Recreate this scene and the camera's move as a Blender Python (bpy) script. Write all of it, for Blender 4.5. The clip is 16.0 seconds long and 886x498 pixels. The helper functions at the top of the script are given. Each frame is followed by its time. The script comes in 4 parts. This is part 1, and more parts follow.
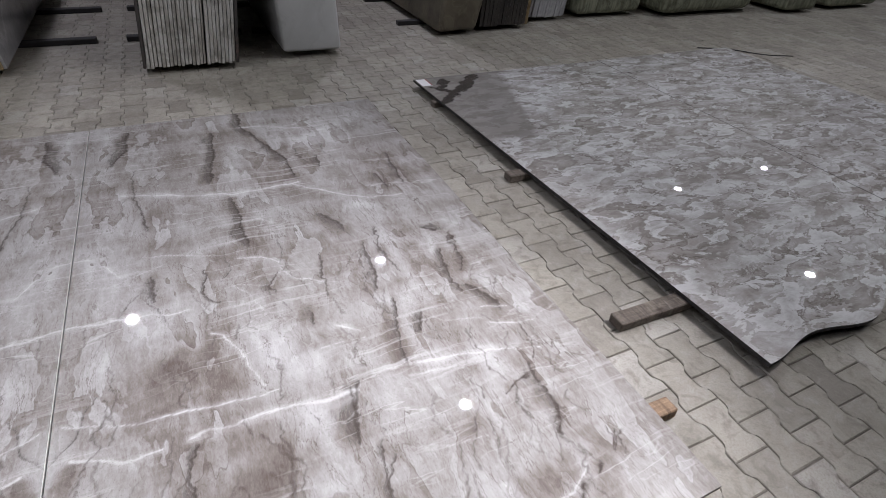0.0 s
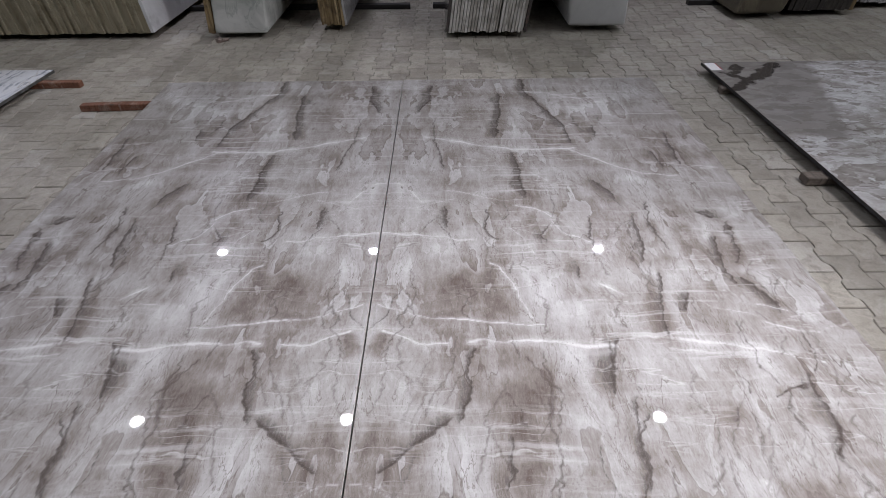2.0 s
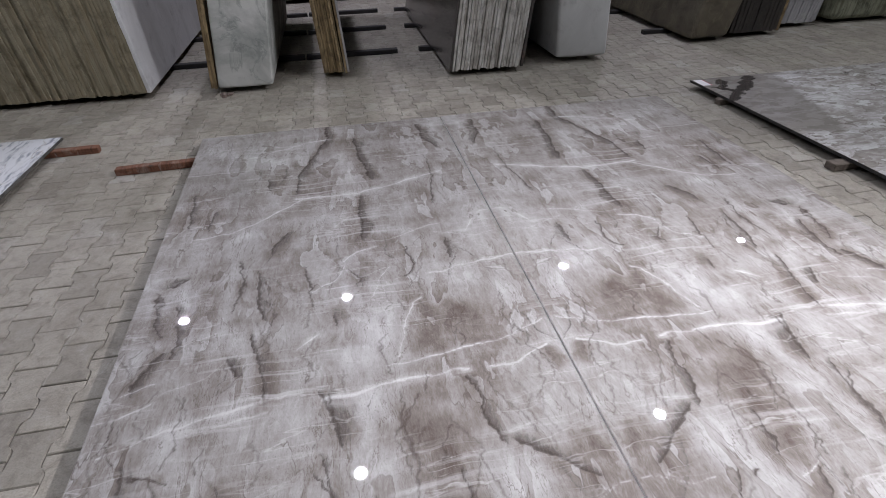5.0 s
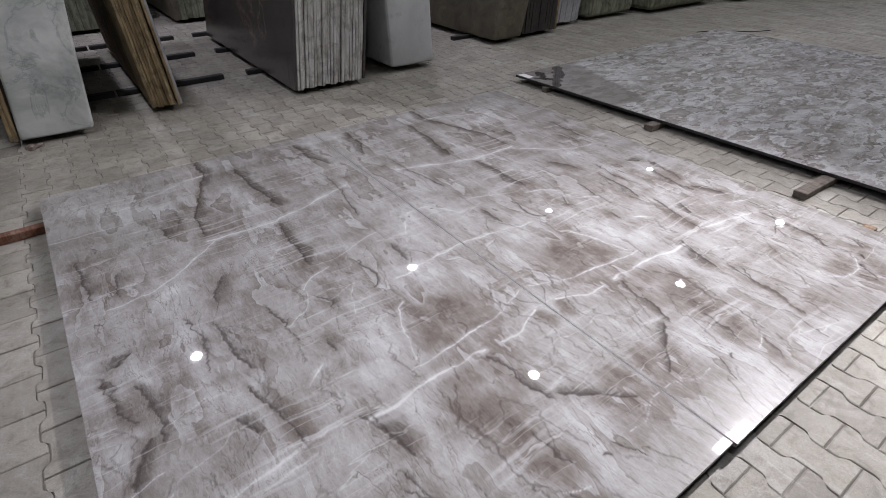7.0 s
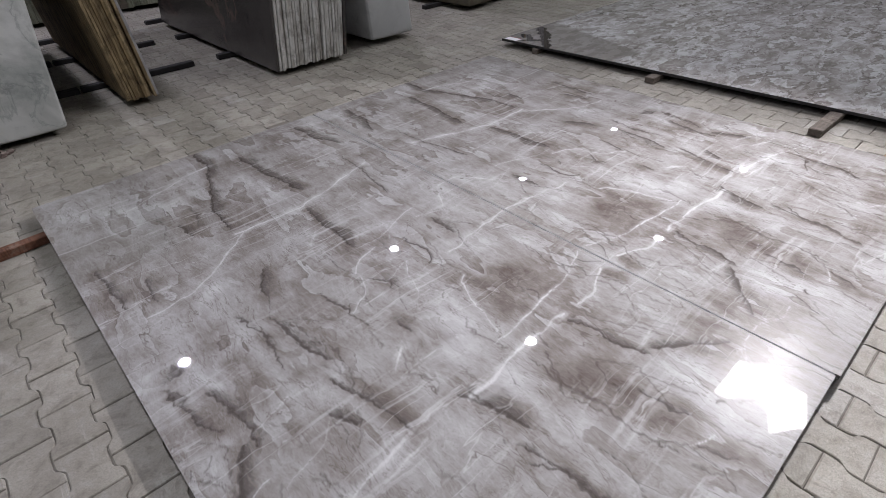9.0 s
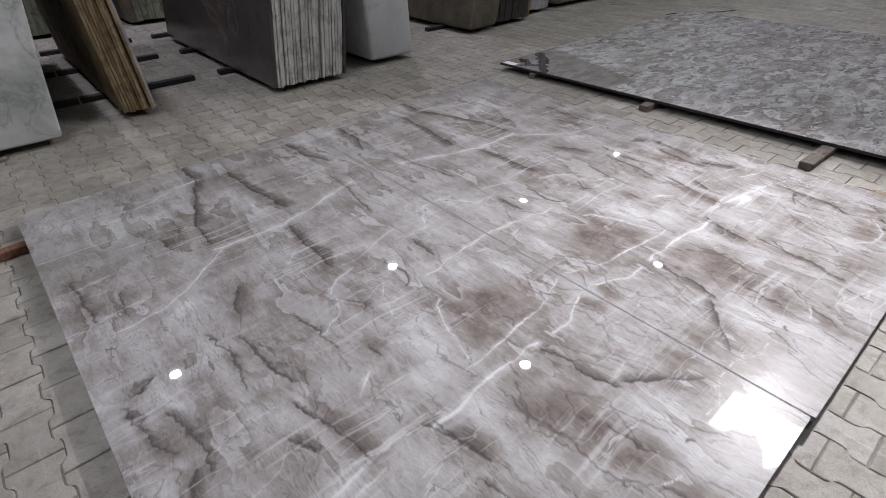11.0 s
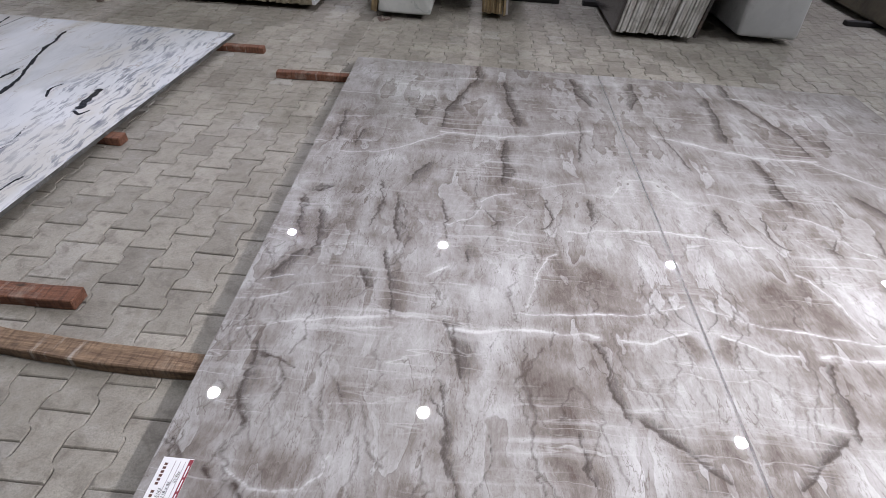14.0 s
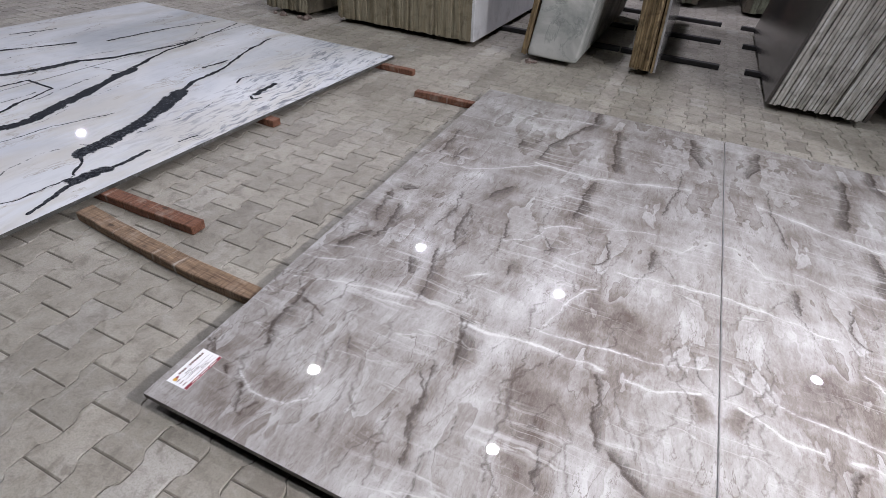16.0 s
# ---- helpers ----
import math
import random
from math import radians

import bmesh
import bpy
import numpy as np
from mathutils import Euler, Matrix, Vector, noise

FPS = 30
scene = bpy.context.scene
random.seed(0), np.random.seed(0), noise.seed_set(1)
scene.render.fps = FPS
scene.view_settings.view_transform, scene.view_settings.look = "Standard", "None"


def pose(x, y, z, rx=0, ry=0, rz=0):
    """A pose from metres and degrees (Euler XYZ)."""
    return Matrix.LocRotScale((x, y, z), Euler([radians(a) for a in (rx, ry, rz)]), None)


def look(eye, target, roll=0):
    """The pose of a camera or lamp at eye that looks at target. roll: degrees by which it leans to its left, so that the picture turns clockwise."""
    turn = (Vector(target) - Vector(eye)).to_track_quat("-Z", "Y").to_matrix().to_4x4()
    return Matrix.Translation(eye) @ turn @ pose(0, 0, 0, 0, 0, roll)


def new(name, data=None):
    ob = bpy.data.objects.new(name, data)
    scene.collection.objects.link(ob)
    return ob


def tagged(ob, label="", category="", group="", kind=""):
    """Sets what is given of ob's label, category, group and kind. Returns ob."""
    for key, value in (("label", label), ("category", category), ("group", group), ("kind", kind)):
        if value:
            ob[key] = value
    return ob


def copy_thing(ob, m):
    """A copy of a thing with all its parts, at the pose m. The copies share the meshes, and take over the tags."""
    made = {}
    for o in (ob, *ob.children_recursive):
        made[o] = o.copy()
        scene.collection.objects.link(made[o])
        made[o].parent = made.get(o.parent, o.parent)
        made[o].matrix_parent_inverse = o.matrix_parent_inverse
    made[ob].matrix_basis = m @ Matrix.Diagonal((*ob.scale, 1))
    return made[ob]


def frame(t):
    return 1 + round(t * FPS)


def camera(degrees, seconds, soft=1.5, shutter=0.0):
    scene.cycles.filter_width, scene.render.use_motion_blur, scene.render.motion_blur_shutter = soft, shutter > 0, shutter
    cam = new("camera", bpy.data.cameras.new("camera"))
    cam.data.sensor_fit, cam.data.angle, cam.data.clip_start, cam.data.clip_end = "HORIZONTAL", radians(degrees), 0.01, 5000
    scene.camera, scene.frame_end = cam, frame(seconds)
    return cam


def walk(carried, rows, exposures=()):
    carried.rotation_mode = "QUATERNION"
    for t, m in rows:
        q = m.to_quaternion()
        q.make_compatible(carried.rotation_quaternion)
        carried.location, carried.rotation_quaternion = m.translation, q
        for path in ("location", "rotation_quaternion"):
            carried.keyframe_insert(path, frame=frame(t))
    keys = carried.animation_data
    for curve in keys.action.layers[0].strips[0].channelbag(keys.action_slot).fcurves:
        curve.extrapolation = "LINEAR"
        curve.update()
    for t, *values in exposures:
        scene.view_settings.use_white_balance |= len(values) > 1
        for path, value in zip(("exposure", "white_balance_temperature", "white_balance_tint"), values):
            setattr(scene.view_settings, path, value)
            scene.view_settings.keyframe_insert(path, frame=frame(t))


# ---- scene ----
cam = camera(81.8, 16.0, soft=0.5)
PATH = [
    (0, (0.589, -0.3, 1.469), (1.341, 1.099, 0.255), 4.4),
    (0.5, (0.523, -0.21, 1.422), (1.061, 1.242, 0.156), 4.2),
    (1, (0.455, -0.164, 1.388), (0.795, 1.301, 0.07), 3.7),
    (1.5, (0.383, -0.228, 1.428), (0.522, 1.28, 0.123), 1.6),
    (2, (0.284, -0.398, 1.454), (0.274, 1.136, 0.17), -0.8),
    (2.5, (0.175, -0.516, 1.463), (0.108, 1.038, 0.206), -1.2),
    (3, (0.035, -0.5, 1.506), (-0.026, 1.093, 0.298), -2.3),
    (3.5, (-0.167, -0.467, 1.472), (-0.225, 1.136, 0.278), -2.9),
    (4, (-0.357, -0.472, 1.475), (-0.268, 1.134, 0.286), -0.7),
    (4.2, (-0.439, -0.5, 1.477), (-0.284, 1.112, 0.304), -0.4),
    (6.3, (-1.048, -0.24, 1.394), (-0.426, 1.278, 0.249), -1.2),
    (6.5, (-1.143, -0.256, 1.409), (-0.415, 1.232, 0.29), -0.5),
    (7, (-1.278, -0.253, 1.436), (-0.315, 1.091, 0.312), -0.2),
    (7.5, (-1.367, -0.169, 1.401), (-0.314, 1.066, 0.232), -1.5),
    (8, (-1.449, -0.035, 1.363), (-0.438, 1.235, 0.194), -3.6),
    (8.5, (-1.514, 0.032, 1.366), (-0.508, 1.288, 0.179), -4.2),
    (8.7, (-1.541, 0.032, 1.364), (-0.52, 1.262, 0.162), -3.9),
    (10.8, (-1.484, -0.018, 1.364), (-0.395, 1.202, 0.212), -1.2),
    (11, (-1.444, -0.018, 1.365), (-0.382, 1.239, 0.228), -1.4),
    (11.5, (-1.422, -0.024, 1.334), (-0.5, 1.335, 0.193), -1.1),
    (12, (-1.349, -0.162, 1.334), (-0.691, 1.31, 0.151), 0.6),
    (12.5, (-1.256, -0.275, 1.331), (-0.839, 1.236, 0.089), 2.9),
    (13, (-1.096, -0.296, 1.337), (-0.94, 1.233, 0.057), 3.6),
    (13.5, (-0.973, -0.312, 1.345), (-0.967, 1.21, 0.048), 3.6),
    (14, (-0.863, -0.389, 1.352), (-0.91, 1.141, 0.064), 3.9),
    (14.5, (-0.731, -0.535, 1.36), (-0.797, 1.007, 0.089), 6.0),
    (15, (-0.611, -0.602, 1.375), (-0.792, 0.953, 0.13), 6.0),
    (15.5, (-0.524, -0.561, 1.375), (-0.95, 0.976, 0.168), 5.4),
    (16, (-0.458, -0.525, 1.364), (-1.055, 0.967, 0.174), 5.0),
]
walk(cam, [(t, look(eye, target, roll)) for t, eye, target, roll in PATH],
     exposures=[(0.0, 0.06), (0.5, -0.14), (1.0, -0.18), (2.0, 0.0), (3.0, 0.10), (4.0, 0.22), (7.0, 0.20), (7.5, 0.05), (8.5, 0.20), (11.0, 0.21),
                (12.5, 0.40), (14.0, 0.50), (15.0, 0.41), (16.0, 0.6)])

# ---- world and light ----
world = bpy.data.worlds.new("world")
scene.world = world
world.use_nodes = True
world.node_tree.nodes["Background"].inputs[0].default_value = (0.75, 0.85, 1.0, 1)
world.node_tree.nodes["Background"].inputs[1].default_value = 0.01

LAMP_W, FLOOD_W, PANEL_W = 31.0, 1480.0, 20.0
LAMP_Z = 5.0
# The y = -0.25 row and the x = -8.6 lamps are unseen, added for brightness.
LAMPS = [(x, y) for y in (3.5, 7.1) for x in (-14.0, -8.6, -4.0, -1.1, 3.2, 7.2, 11.2, 14.5)] + [(x, -0.25) for x in (-4.0, -1.1, 7.2)]
FLOOD = Vector((3.75, 0.45, 4.0))


def lamp_light(name, kind, place, target, watts, colour):
    data = bpy.data.lights.new(name, kind)
    data.energy, data.color = watts, colour
    ob = new(name, data)
    ob.matrix_world = look(place, target)
    return ob


for lx, ly in LAMPS:
    o = lamp_light("high_bay_light", "AREA", (lx, ly, LAMP_Z - 0.012), (lx, ly + 0.001, 0), LAMP_W * (1.5 if lx > 3 else 1.0) if ly < 5 else LAMP_W * (2.6 if lx < 5 else 0.4), (0.90, 0.915, 1.0) if ly < 5 else (0.86, 0.84, 1.0))
    o.data.shape, o.data.size = "DISK", 0.15
o = lamp_light("flood_light", "SPOT", FLOOD + Vector((0.12, 0.10, -0.03)), (0.58, 0.40, 0.0), FLOOD_W * 0.85, (0.98, 0.945, 1.0))
o.data.spot_size, o.data.spot_blend, o.data.shadow_soft_size = radians(36), 1.0, 0.12

o = lamp_light("flood_light", "SPOT", FLOOD + Vector((0.14, 0.06, -0.03)), (-1.5, 1.2, 0.0), FLOOD_W * 0.85, (0.98, 0.945, 1.0))
o.data.spot_size, o.data.spot_blend, o.data.shadow_soft_size = radians(75), 1.0, 0.13

# ---- materials ----
class Nodes:
    """Short hand for building one node material."""

    def __init__(self, name):
        self.mat = bpy.data.materials.new(name)
        self.mat.use_nodes = True
        self.tree = self.mat.node_tree
        self.bsdf = self.tree.nodes["Principled BSDF"]

    def put(self, socket, value):
        if isinstance(value, bpy.types.NodeSocket):
            self.tree.links.new(value, socket)
        elif value is not None:
            socket.default_value = value if not isinstance(value, tuple) or len(value) != 3 or socket.type == "VECTOR" else (*value, 1)

    def node(self, kind, **values):
        n = self.tree.nodes.new(kind)
        for key, value in values.items():
            self.put(n.inputs[key.replace("_", " ")], value)
        return n

    def coord(self, what="Object", scale=(1, 1, 1), turn=(0, 0, 0)):
        c = self.tree.nodes.new("ShaderNodeTexCoord").outputs[what]
        m = self.node("ShaderNodeMapping", Vector=c, Scale=scale, Rotation=tuple(radians(a) for a in turn))
        return m.outputs[0]

    def noise(self, at, scale, detail=4.0, rough=0.55, warp=0.0):
        n = self.node("ShaderNodeTexNoise", Vector=at, Scale=scale, Detail=detail, Roughness=rough, Distortion=warp)
        return n.outputs["Fac"]

    def ramp(self, fac, *stops):
        r = self.tree.nodes.new("ShaderNodeValToRGB")
        e = r.color_ramp.elements
        while len(e) < len(stops):
            e.new(0.5)
        for el, (pos, col) in zip(e, stops):
            el.position = pos
            el.color = (*col, 1) if isinstance(col, tuple) else (col, col, col, 1)
        self.put(r.inputs[0], fac)
        return r.outputs[0]

    def mix(self, fac, a, b, blend="MIX"):
        m = self.tree.nodes.new("ShaderNodeMix")
        m.data_type, m.blend_type, m.clamp_factor = "RGBA", blend, True
        self.put(m.inputs[0], fac)
        self.put(m.inputs[6], a)
        self.put(m.inputs[7], b)
        return m.outputs[2]

    def math(self, op, a, b=None):
        m = self.tree.nodes.new("ShaderNodeMath")
        m.operation = op
        self.put(m.inputs[0], a)
        self.put(m.inputs[1], b)
        return m.outputs[0]

    def bump(self, height, strength=0.3, distance=0.005):
        b = self.node("ShaderNodeBump", Height=height, Strength=strength, Distance=distance)
        self.put(self.bsdf.inputs["Normal"], b.outputs[0])

    def done(self, colour, rough, metal=0.0, spec=0.5):
        self.put(self.bsdf.inputs["Base Color"], colour)
        self.put(self.bsdf.inputs["Roughness"], rough)
        self.put(self.bsdf.inputs["Metallic"], metal)
        self.put(self.bsdf.inputs["Specular IOR Level"], spec)
        return self.mat


def random_of(n):
    return n.tree.nodes.new("ShaderNodeObjectInfo").outputs["Random"]


def island_of(n):
    return n.tree.nodes.new("ShaderNodeNewGeometry").outputs["Random Per Island"]


def concrete_paver(name, joined):
    n = Nodes(name)
    at = n.tree.nodes.new("ShaderNodeNewGeometry").outputs["Position"]
    rnd = island_of(n) if joined else random_of(n)
    tone = n.ramp(rnd, (0.0, (0.19, 0.172, 0.146)), (0.09, (0.275, 0.257, 0.220)), (0.5, (0.330, 0.308, 0.262)), (0.92, (0.374, 0.350, 0.302)), (1.0, (0.41, 0.395, 0.365)))
    dirt = n.ramp(n.noise(at, 2.3, 5, 0.62), (0.38, 0.0), (0.68, 1.0))
    col = n.mix(n.math("MULTIPLY", dirt, 0.6), tone, (0.17, 0.15, 0.125))
    dust = n.ramp(n.noise(at, 5.5, 6, 0.7, 0.6), (0.55, 0.0), (0.72, 1.0))
    col = n.mix(n.math("MULTIPLY", dust, 0.45), col, (0.45, 0.43, 0.40))
    drag = n.node("ShaderNodeMapping", Vector=at, Scale=(11.0, 0.9, 1.0), Rotation=(0, 0, radians(-4))).outputs[0]
    swept = n.math("MULTIPLY", n.ramp(n.noise(drag, 1.6, 7, 0.65, 0.2), (0.60, 0.0), (0.70, 1.0)), n.ramp(n.noise(at, 1.4, 3, 0.5), (0.48, 0.0), (0.60, 0.5)))
    col = n.mix(swept, col, (0.50, 0.48, 0.45))
    grain = n.noise(at, 150, 5, 0.8)
    blot = n.noise(at, 15, 6, 0.7, 0.5)
    col = n.mix(n.ramp(blot, (0.35, 0.75), (0.50, 0.0)), col, (0.16, 0.143, 0.12))
    col = n.mix(n.ramp(blot, (0.55, 0.0), (0.70, 0.4)), col, (0.40, 0.385, 0.36))
    col = n.mix(n.ramp(grain, (0.36, 0.45), (0.54, 0.0)), col, (0.14, 0.127, 0.11))
    pits = n.noise(at, 60, 5, 0.7)
    n.bump(n.math("ADD", n.math("MULTIPLY", grain, 0.6), pits), 0.6, 0.005)
    return n.done(col, n.ramp(pits, (0.3, 0.38), (0.7, 0.7)), 0.0, 0.5)


def joint_sand():
    """Dark grit between the pavers, with pale cement dust left in places."""
    n = Nodes("joint_sand")
    at = n.coord("Object")
    col = n.ramp(n.noise(at, 3.5, 6, 0.65), (0.40, (0.105, 0.094, 0.080)), (0.58, (0.185, 0.168, 0.146)), (0.70, (0.30, 0.285, 0.26)))
    return n.done(col, 0.95)


def saw_of(n, field, times, crisp=0.10):
    """Plates that overlap: each has one crisp rim and fades away behind it."""
    part_of = n.math("FRACT", n.math("MULTIPLY", field, times))
    return n.ramp(part_of, (0.0, 0.0), (crisp, 1.0), (1.0, 0.0))


def vein_masks(n):
    masks = n.tree.nodes.new("ShaderNodeAttribute")
    masks.attribute_name = "veining"
    sep = n.tree.nodes.new("ShaderNodeSeparateColor")
    n.put(sep.inputs[0], masks.outputs["Color"])
    return sep.outputs[0], sep.outputs[1], sep.outputs[2], masks.outputs["Alpha"]


def marble_grey():
    """Polished grey-taupe marble: smoky ground in slanting plates, white quartz veins, umber wisps and hair cracks."""
    n = Nodes("grey_taupe_marble")
    uv = n.coord("UV", (1, 1, 1))
    white, dark, tone, hair = vein_masks(n)
    bend = n.node("ShaderNodeTexNoise", Vector=uv, Scale=2.6, Detail=5.0, Roughness=0.55).outputs["Color"]
    warped = n.mix(0.09, uv, bend, "ADD")

    def along(scale, turn):
        return n.node("ShaderNodeMapping", Vector=warped, Scale=scale, Rotation=(0, 0, radians(turn))).outputs[0]

    def part_off(value, k):
        return n.math("MULTIPLY", n.math("SUBTRACT", value, 0.5), k)

    slant, steep, level = along((2.6, 0.8, 1), -10), along((5.5, 1.0, 1), -8), along((0.6, 3.2, 1), 8)
    cloud = n.noise(slant, 1.6, 4, 0.5, 0.2)
    plates = n.noise(along((2.4, 0.8, 1), -14), 1.9, 4.5, 0.55, 0.15)
    shelf = saw_of(n, plates, 5.0, 0.05)
    scales = saw_of(n, n.noise(along((3.6, 1.3, 1), -18), 3.4, 4, 0.5, 0.1), 5.0, 0.06)
    feather = n.noise(along((9.0, 1.1, 1), -9), 3.2, 7, 0.62, 0.3)
    mottle = n.noise(slant, 11.0, 8, 0.66, 0.4)
    grit = n.noise(slant, 55.0, 6, 0.75, 0.4)
    haze = n.noise(level, 2.2, 5, 0.55, 0.3)
    t = n.math("ADD", tone, part_off(cloud, 0.60))
    t = n.math("ADD", t, n.math("MULTIPLY", part_off(shelf, -0.34), n.ramp(n.noise(uv, 2.9, 3, 0.5), (0.40, 0.15), (0.58, 1.0))))
    t = n.math("ADD", t, n.math("MULTIPLY", part_off(scales, -0.17), n.ramp(n.noise(uv, 4.3, 3, 0.5), (0.42, 0.1), (0.60, 1.0))))
    t = n.math("ADD", t, part_off(feather, 0.16))
    t = n.math("ADD", t, part_off(haze, 0.50))
    t = n.math("ADD", t, part_off(mottle, 0.50))
    t = n.math("ADD", t, part_off(grit, 0.55))
    ground = n.ramp(t, (0.0, (0.108, 0.088, 0.077)), (0.28, (0.198, 0.176, 0.162)), (0.50, (0.290, 0.277, 0.268)), (0.72, (0.385, 0.377, 0.373)), (1.0, (0.495, 0.491, 0.495)))
    rim = n.ramp(n.math("FRACT", n.math("MULTIPLY", plates, 5.0)), (0.0, 0.0), (0.025, 1.0), (0.055, 0.0))
    where = n.ramp(n.noise(uv, 3.7, 4, 0.6), (0.45, 0.0), (0.58, 0.8))
    ground = n.mix(n.math("MULTIPLY", rim, where), ground, (0.10, 0.080, 0.069))
    line = n.math("ABSOLUTE", n.math("SUBTRACT", n.noise(steep, 1.9, 8, 0.62, 0.4), 0.5))
    where = n.ramp(n.noise(uv, 2.7, 3, 0.5), (0.42, 0.0), (0.56, 0.9))
    ground = n.mix(n.math("MULTIPLY", n.ramp(line, (0.0, 1.0), (0.007, 0.0)), where), ground, (0.12, 0.098, 0.084))
    line = n.math("ABSOLUTE", n.math("SUBTRACT", n.noise(along((3.2, 1.1, 1), -20), 3.1, 7, 0.6, 0.2), 0.5))
    where = n.ramp(n.noise(uv, 3.9, 3, 0.5), (0.45, 0.0), (0.58, 0.7))
    ground = n.mix(n.math("MULTIPLY", n.ramp(line, (0.0, 1.0), (0.007, 0.0)), where), ground, (0.135, 0.112, 0.098))
    edges = n.node("ShaderNodeTexVoronoi", Vector=along((3.2, 1.4, 1), -14), Scale=5.5)
    edges.feature = "DISTANCE_TO_EDGE"
    where = n.ramp(n.noise(uv, 3.3, 3, 0.5), (0.52, 0.0), (0.64, 0.4))
    ground = n.mix(n.math("MULTIPLY", n.ramp(edges.outputs["Distance"], (0.0, 1.0), (0.008, 0.0)), where), ground, (0.16, 0.133, 0.118))
    ragged = n.noise(steep, 7.0, 8, 0.68, 0.6)
    wisp = n.math("ADD", dark, n.math("ADD", part_off(ragged, 1.5), part_off(grit, 2.6)))
    wisp = n.math("MULTIPLY", wisp, n.ramp(dark, (0.06, 0.0), (0.45, 1.0)))
    ground = n.mix(n.ramp(wisp, (0.10, 0.0), (0.42, 0.6), (1.0, 0.95)), ground, (0.080, 0.071, 0.065))
    streaks = n.noise(along((0.5, 9.0, 1), 7), 3.0, 6, 0.6, 0.1)
    vein = n.math("ADD", white, n.math("ADD", part_off(streaks, 1.5), part_off(grit, 0.8)))
    vein = n.math("MULTIPLY", vein, n.math("MULTIPLY", n.ramp(white, (0.02, 0.0), (0.5, 1.0)), n.ramp(n.noise(uv, 7.0, 5, 0.6), (0.36, 0.35), (0.55, 1.0))))
    ground = n.mix(n.ramp(vein, (0.0, 0.0), (0.4, 0.34), (1.0, 0.85)), ground, (0.62, 0.616, 0.618))
    thin = n.math("ABSOLUTE", n.math("SUBTRACT", n.noise(along((0.35, 2.6, 1), 8), 3.2, 4, 0.5, 0.1), 0.5))
    where = n.ramp(n.noise(uv, 2.2, 3, 0.5), (0.44, 0.0), (0.60, 0.5))
    ground = n.mix(n.math("MULTIPLY", n.ramp(thin, (0.0, 1.0), (0.010, 0.0)), where), ground, (0.54, 0.535, 0.53))
    comb = n.noise(along((0.45, 14.0, 1), 9), 2.4, 5, 0.55, 0.05)
    where = n.ramp(n.noise(uv, 1.9, 3, 0.5), (0.44, 0.0), (0.60, 0.42))
    ground = n.mix(n.math("MULTIPLY", n.ramp(comb, (0.56, 0.0), (0.66, 1.0)), where), ground, (0.54, 0.535, 0.535))
    ground = n.mix(n.math("MULTIPLY", hair, n.ramp(n.noise(uv, 45, 4, 0.6), (0.3, 0.45), (0.6, 1.0))), ground, (0.055, 0.042, 0.036))
    speck = n.ramp(n.noise(uv, 330, 3, 0.7), (0.58, 0.0), (0.75, 0.35))
    ground = n.mix(speck, ground, (0.50, 0.49, 0.48))
    pores = n.ramp(n.noise(uv, 170, 4, 0.7), (0.30, 0.6), (0.42, 0.0))
    ground = n.mix(pores, ground, (0.11, 0.095, 0.085))
    smear = n.noise(level, 2.2, 5, 0.6)
    n.put(n.bsdf.inputs["Coat Weight"], 0.15)
    n.put(n.bsdf.inputs["Coat Roughness"], 0.28)
    return n.done(ground, n.ramp(smear, (0.35, 0.012), (0.75, 0.03)), 0.0, 0.5)


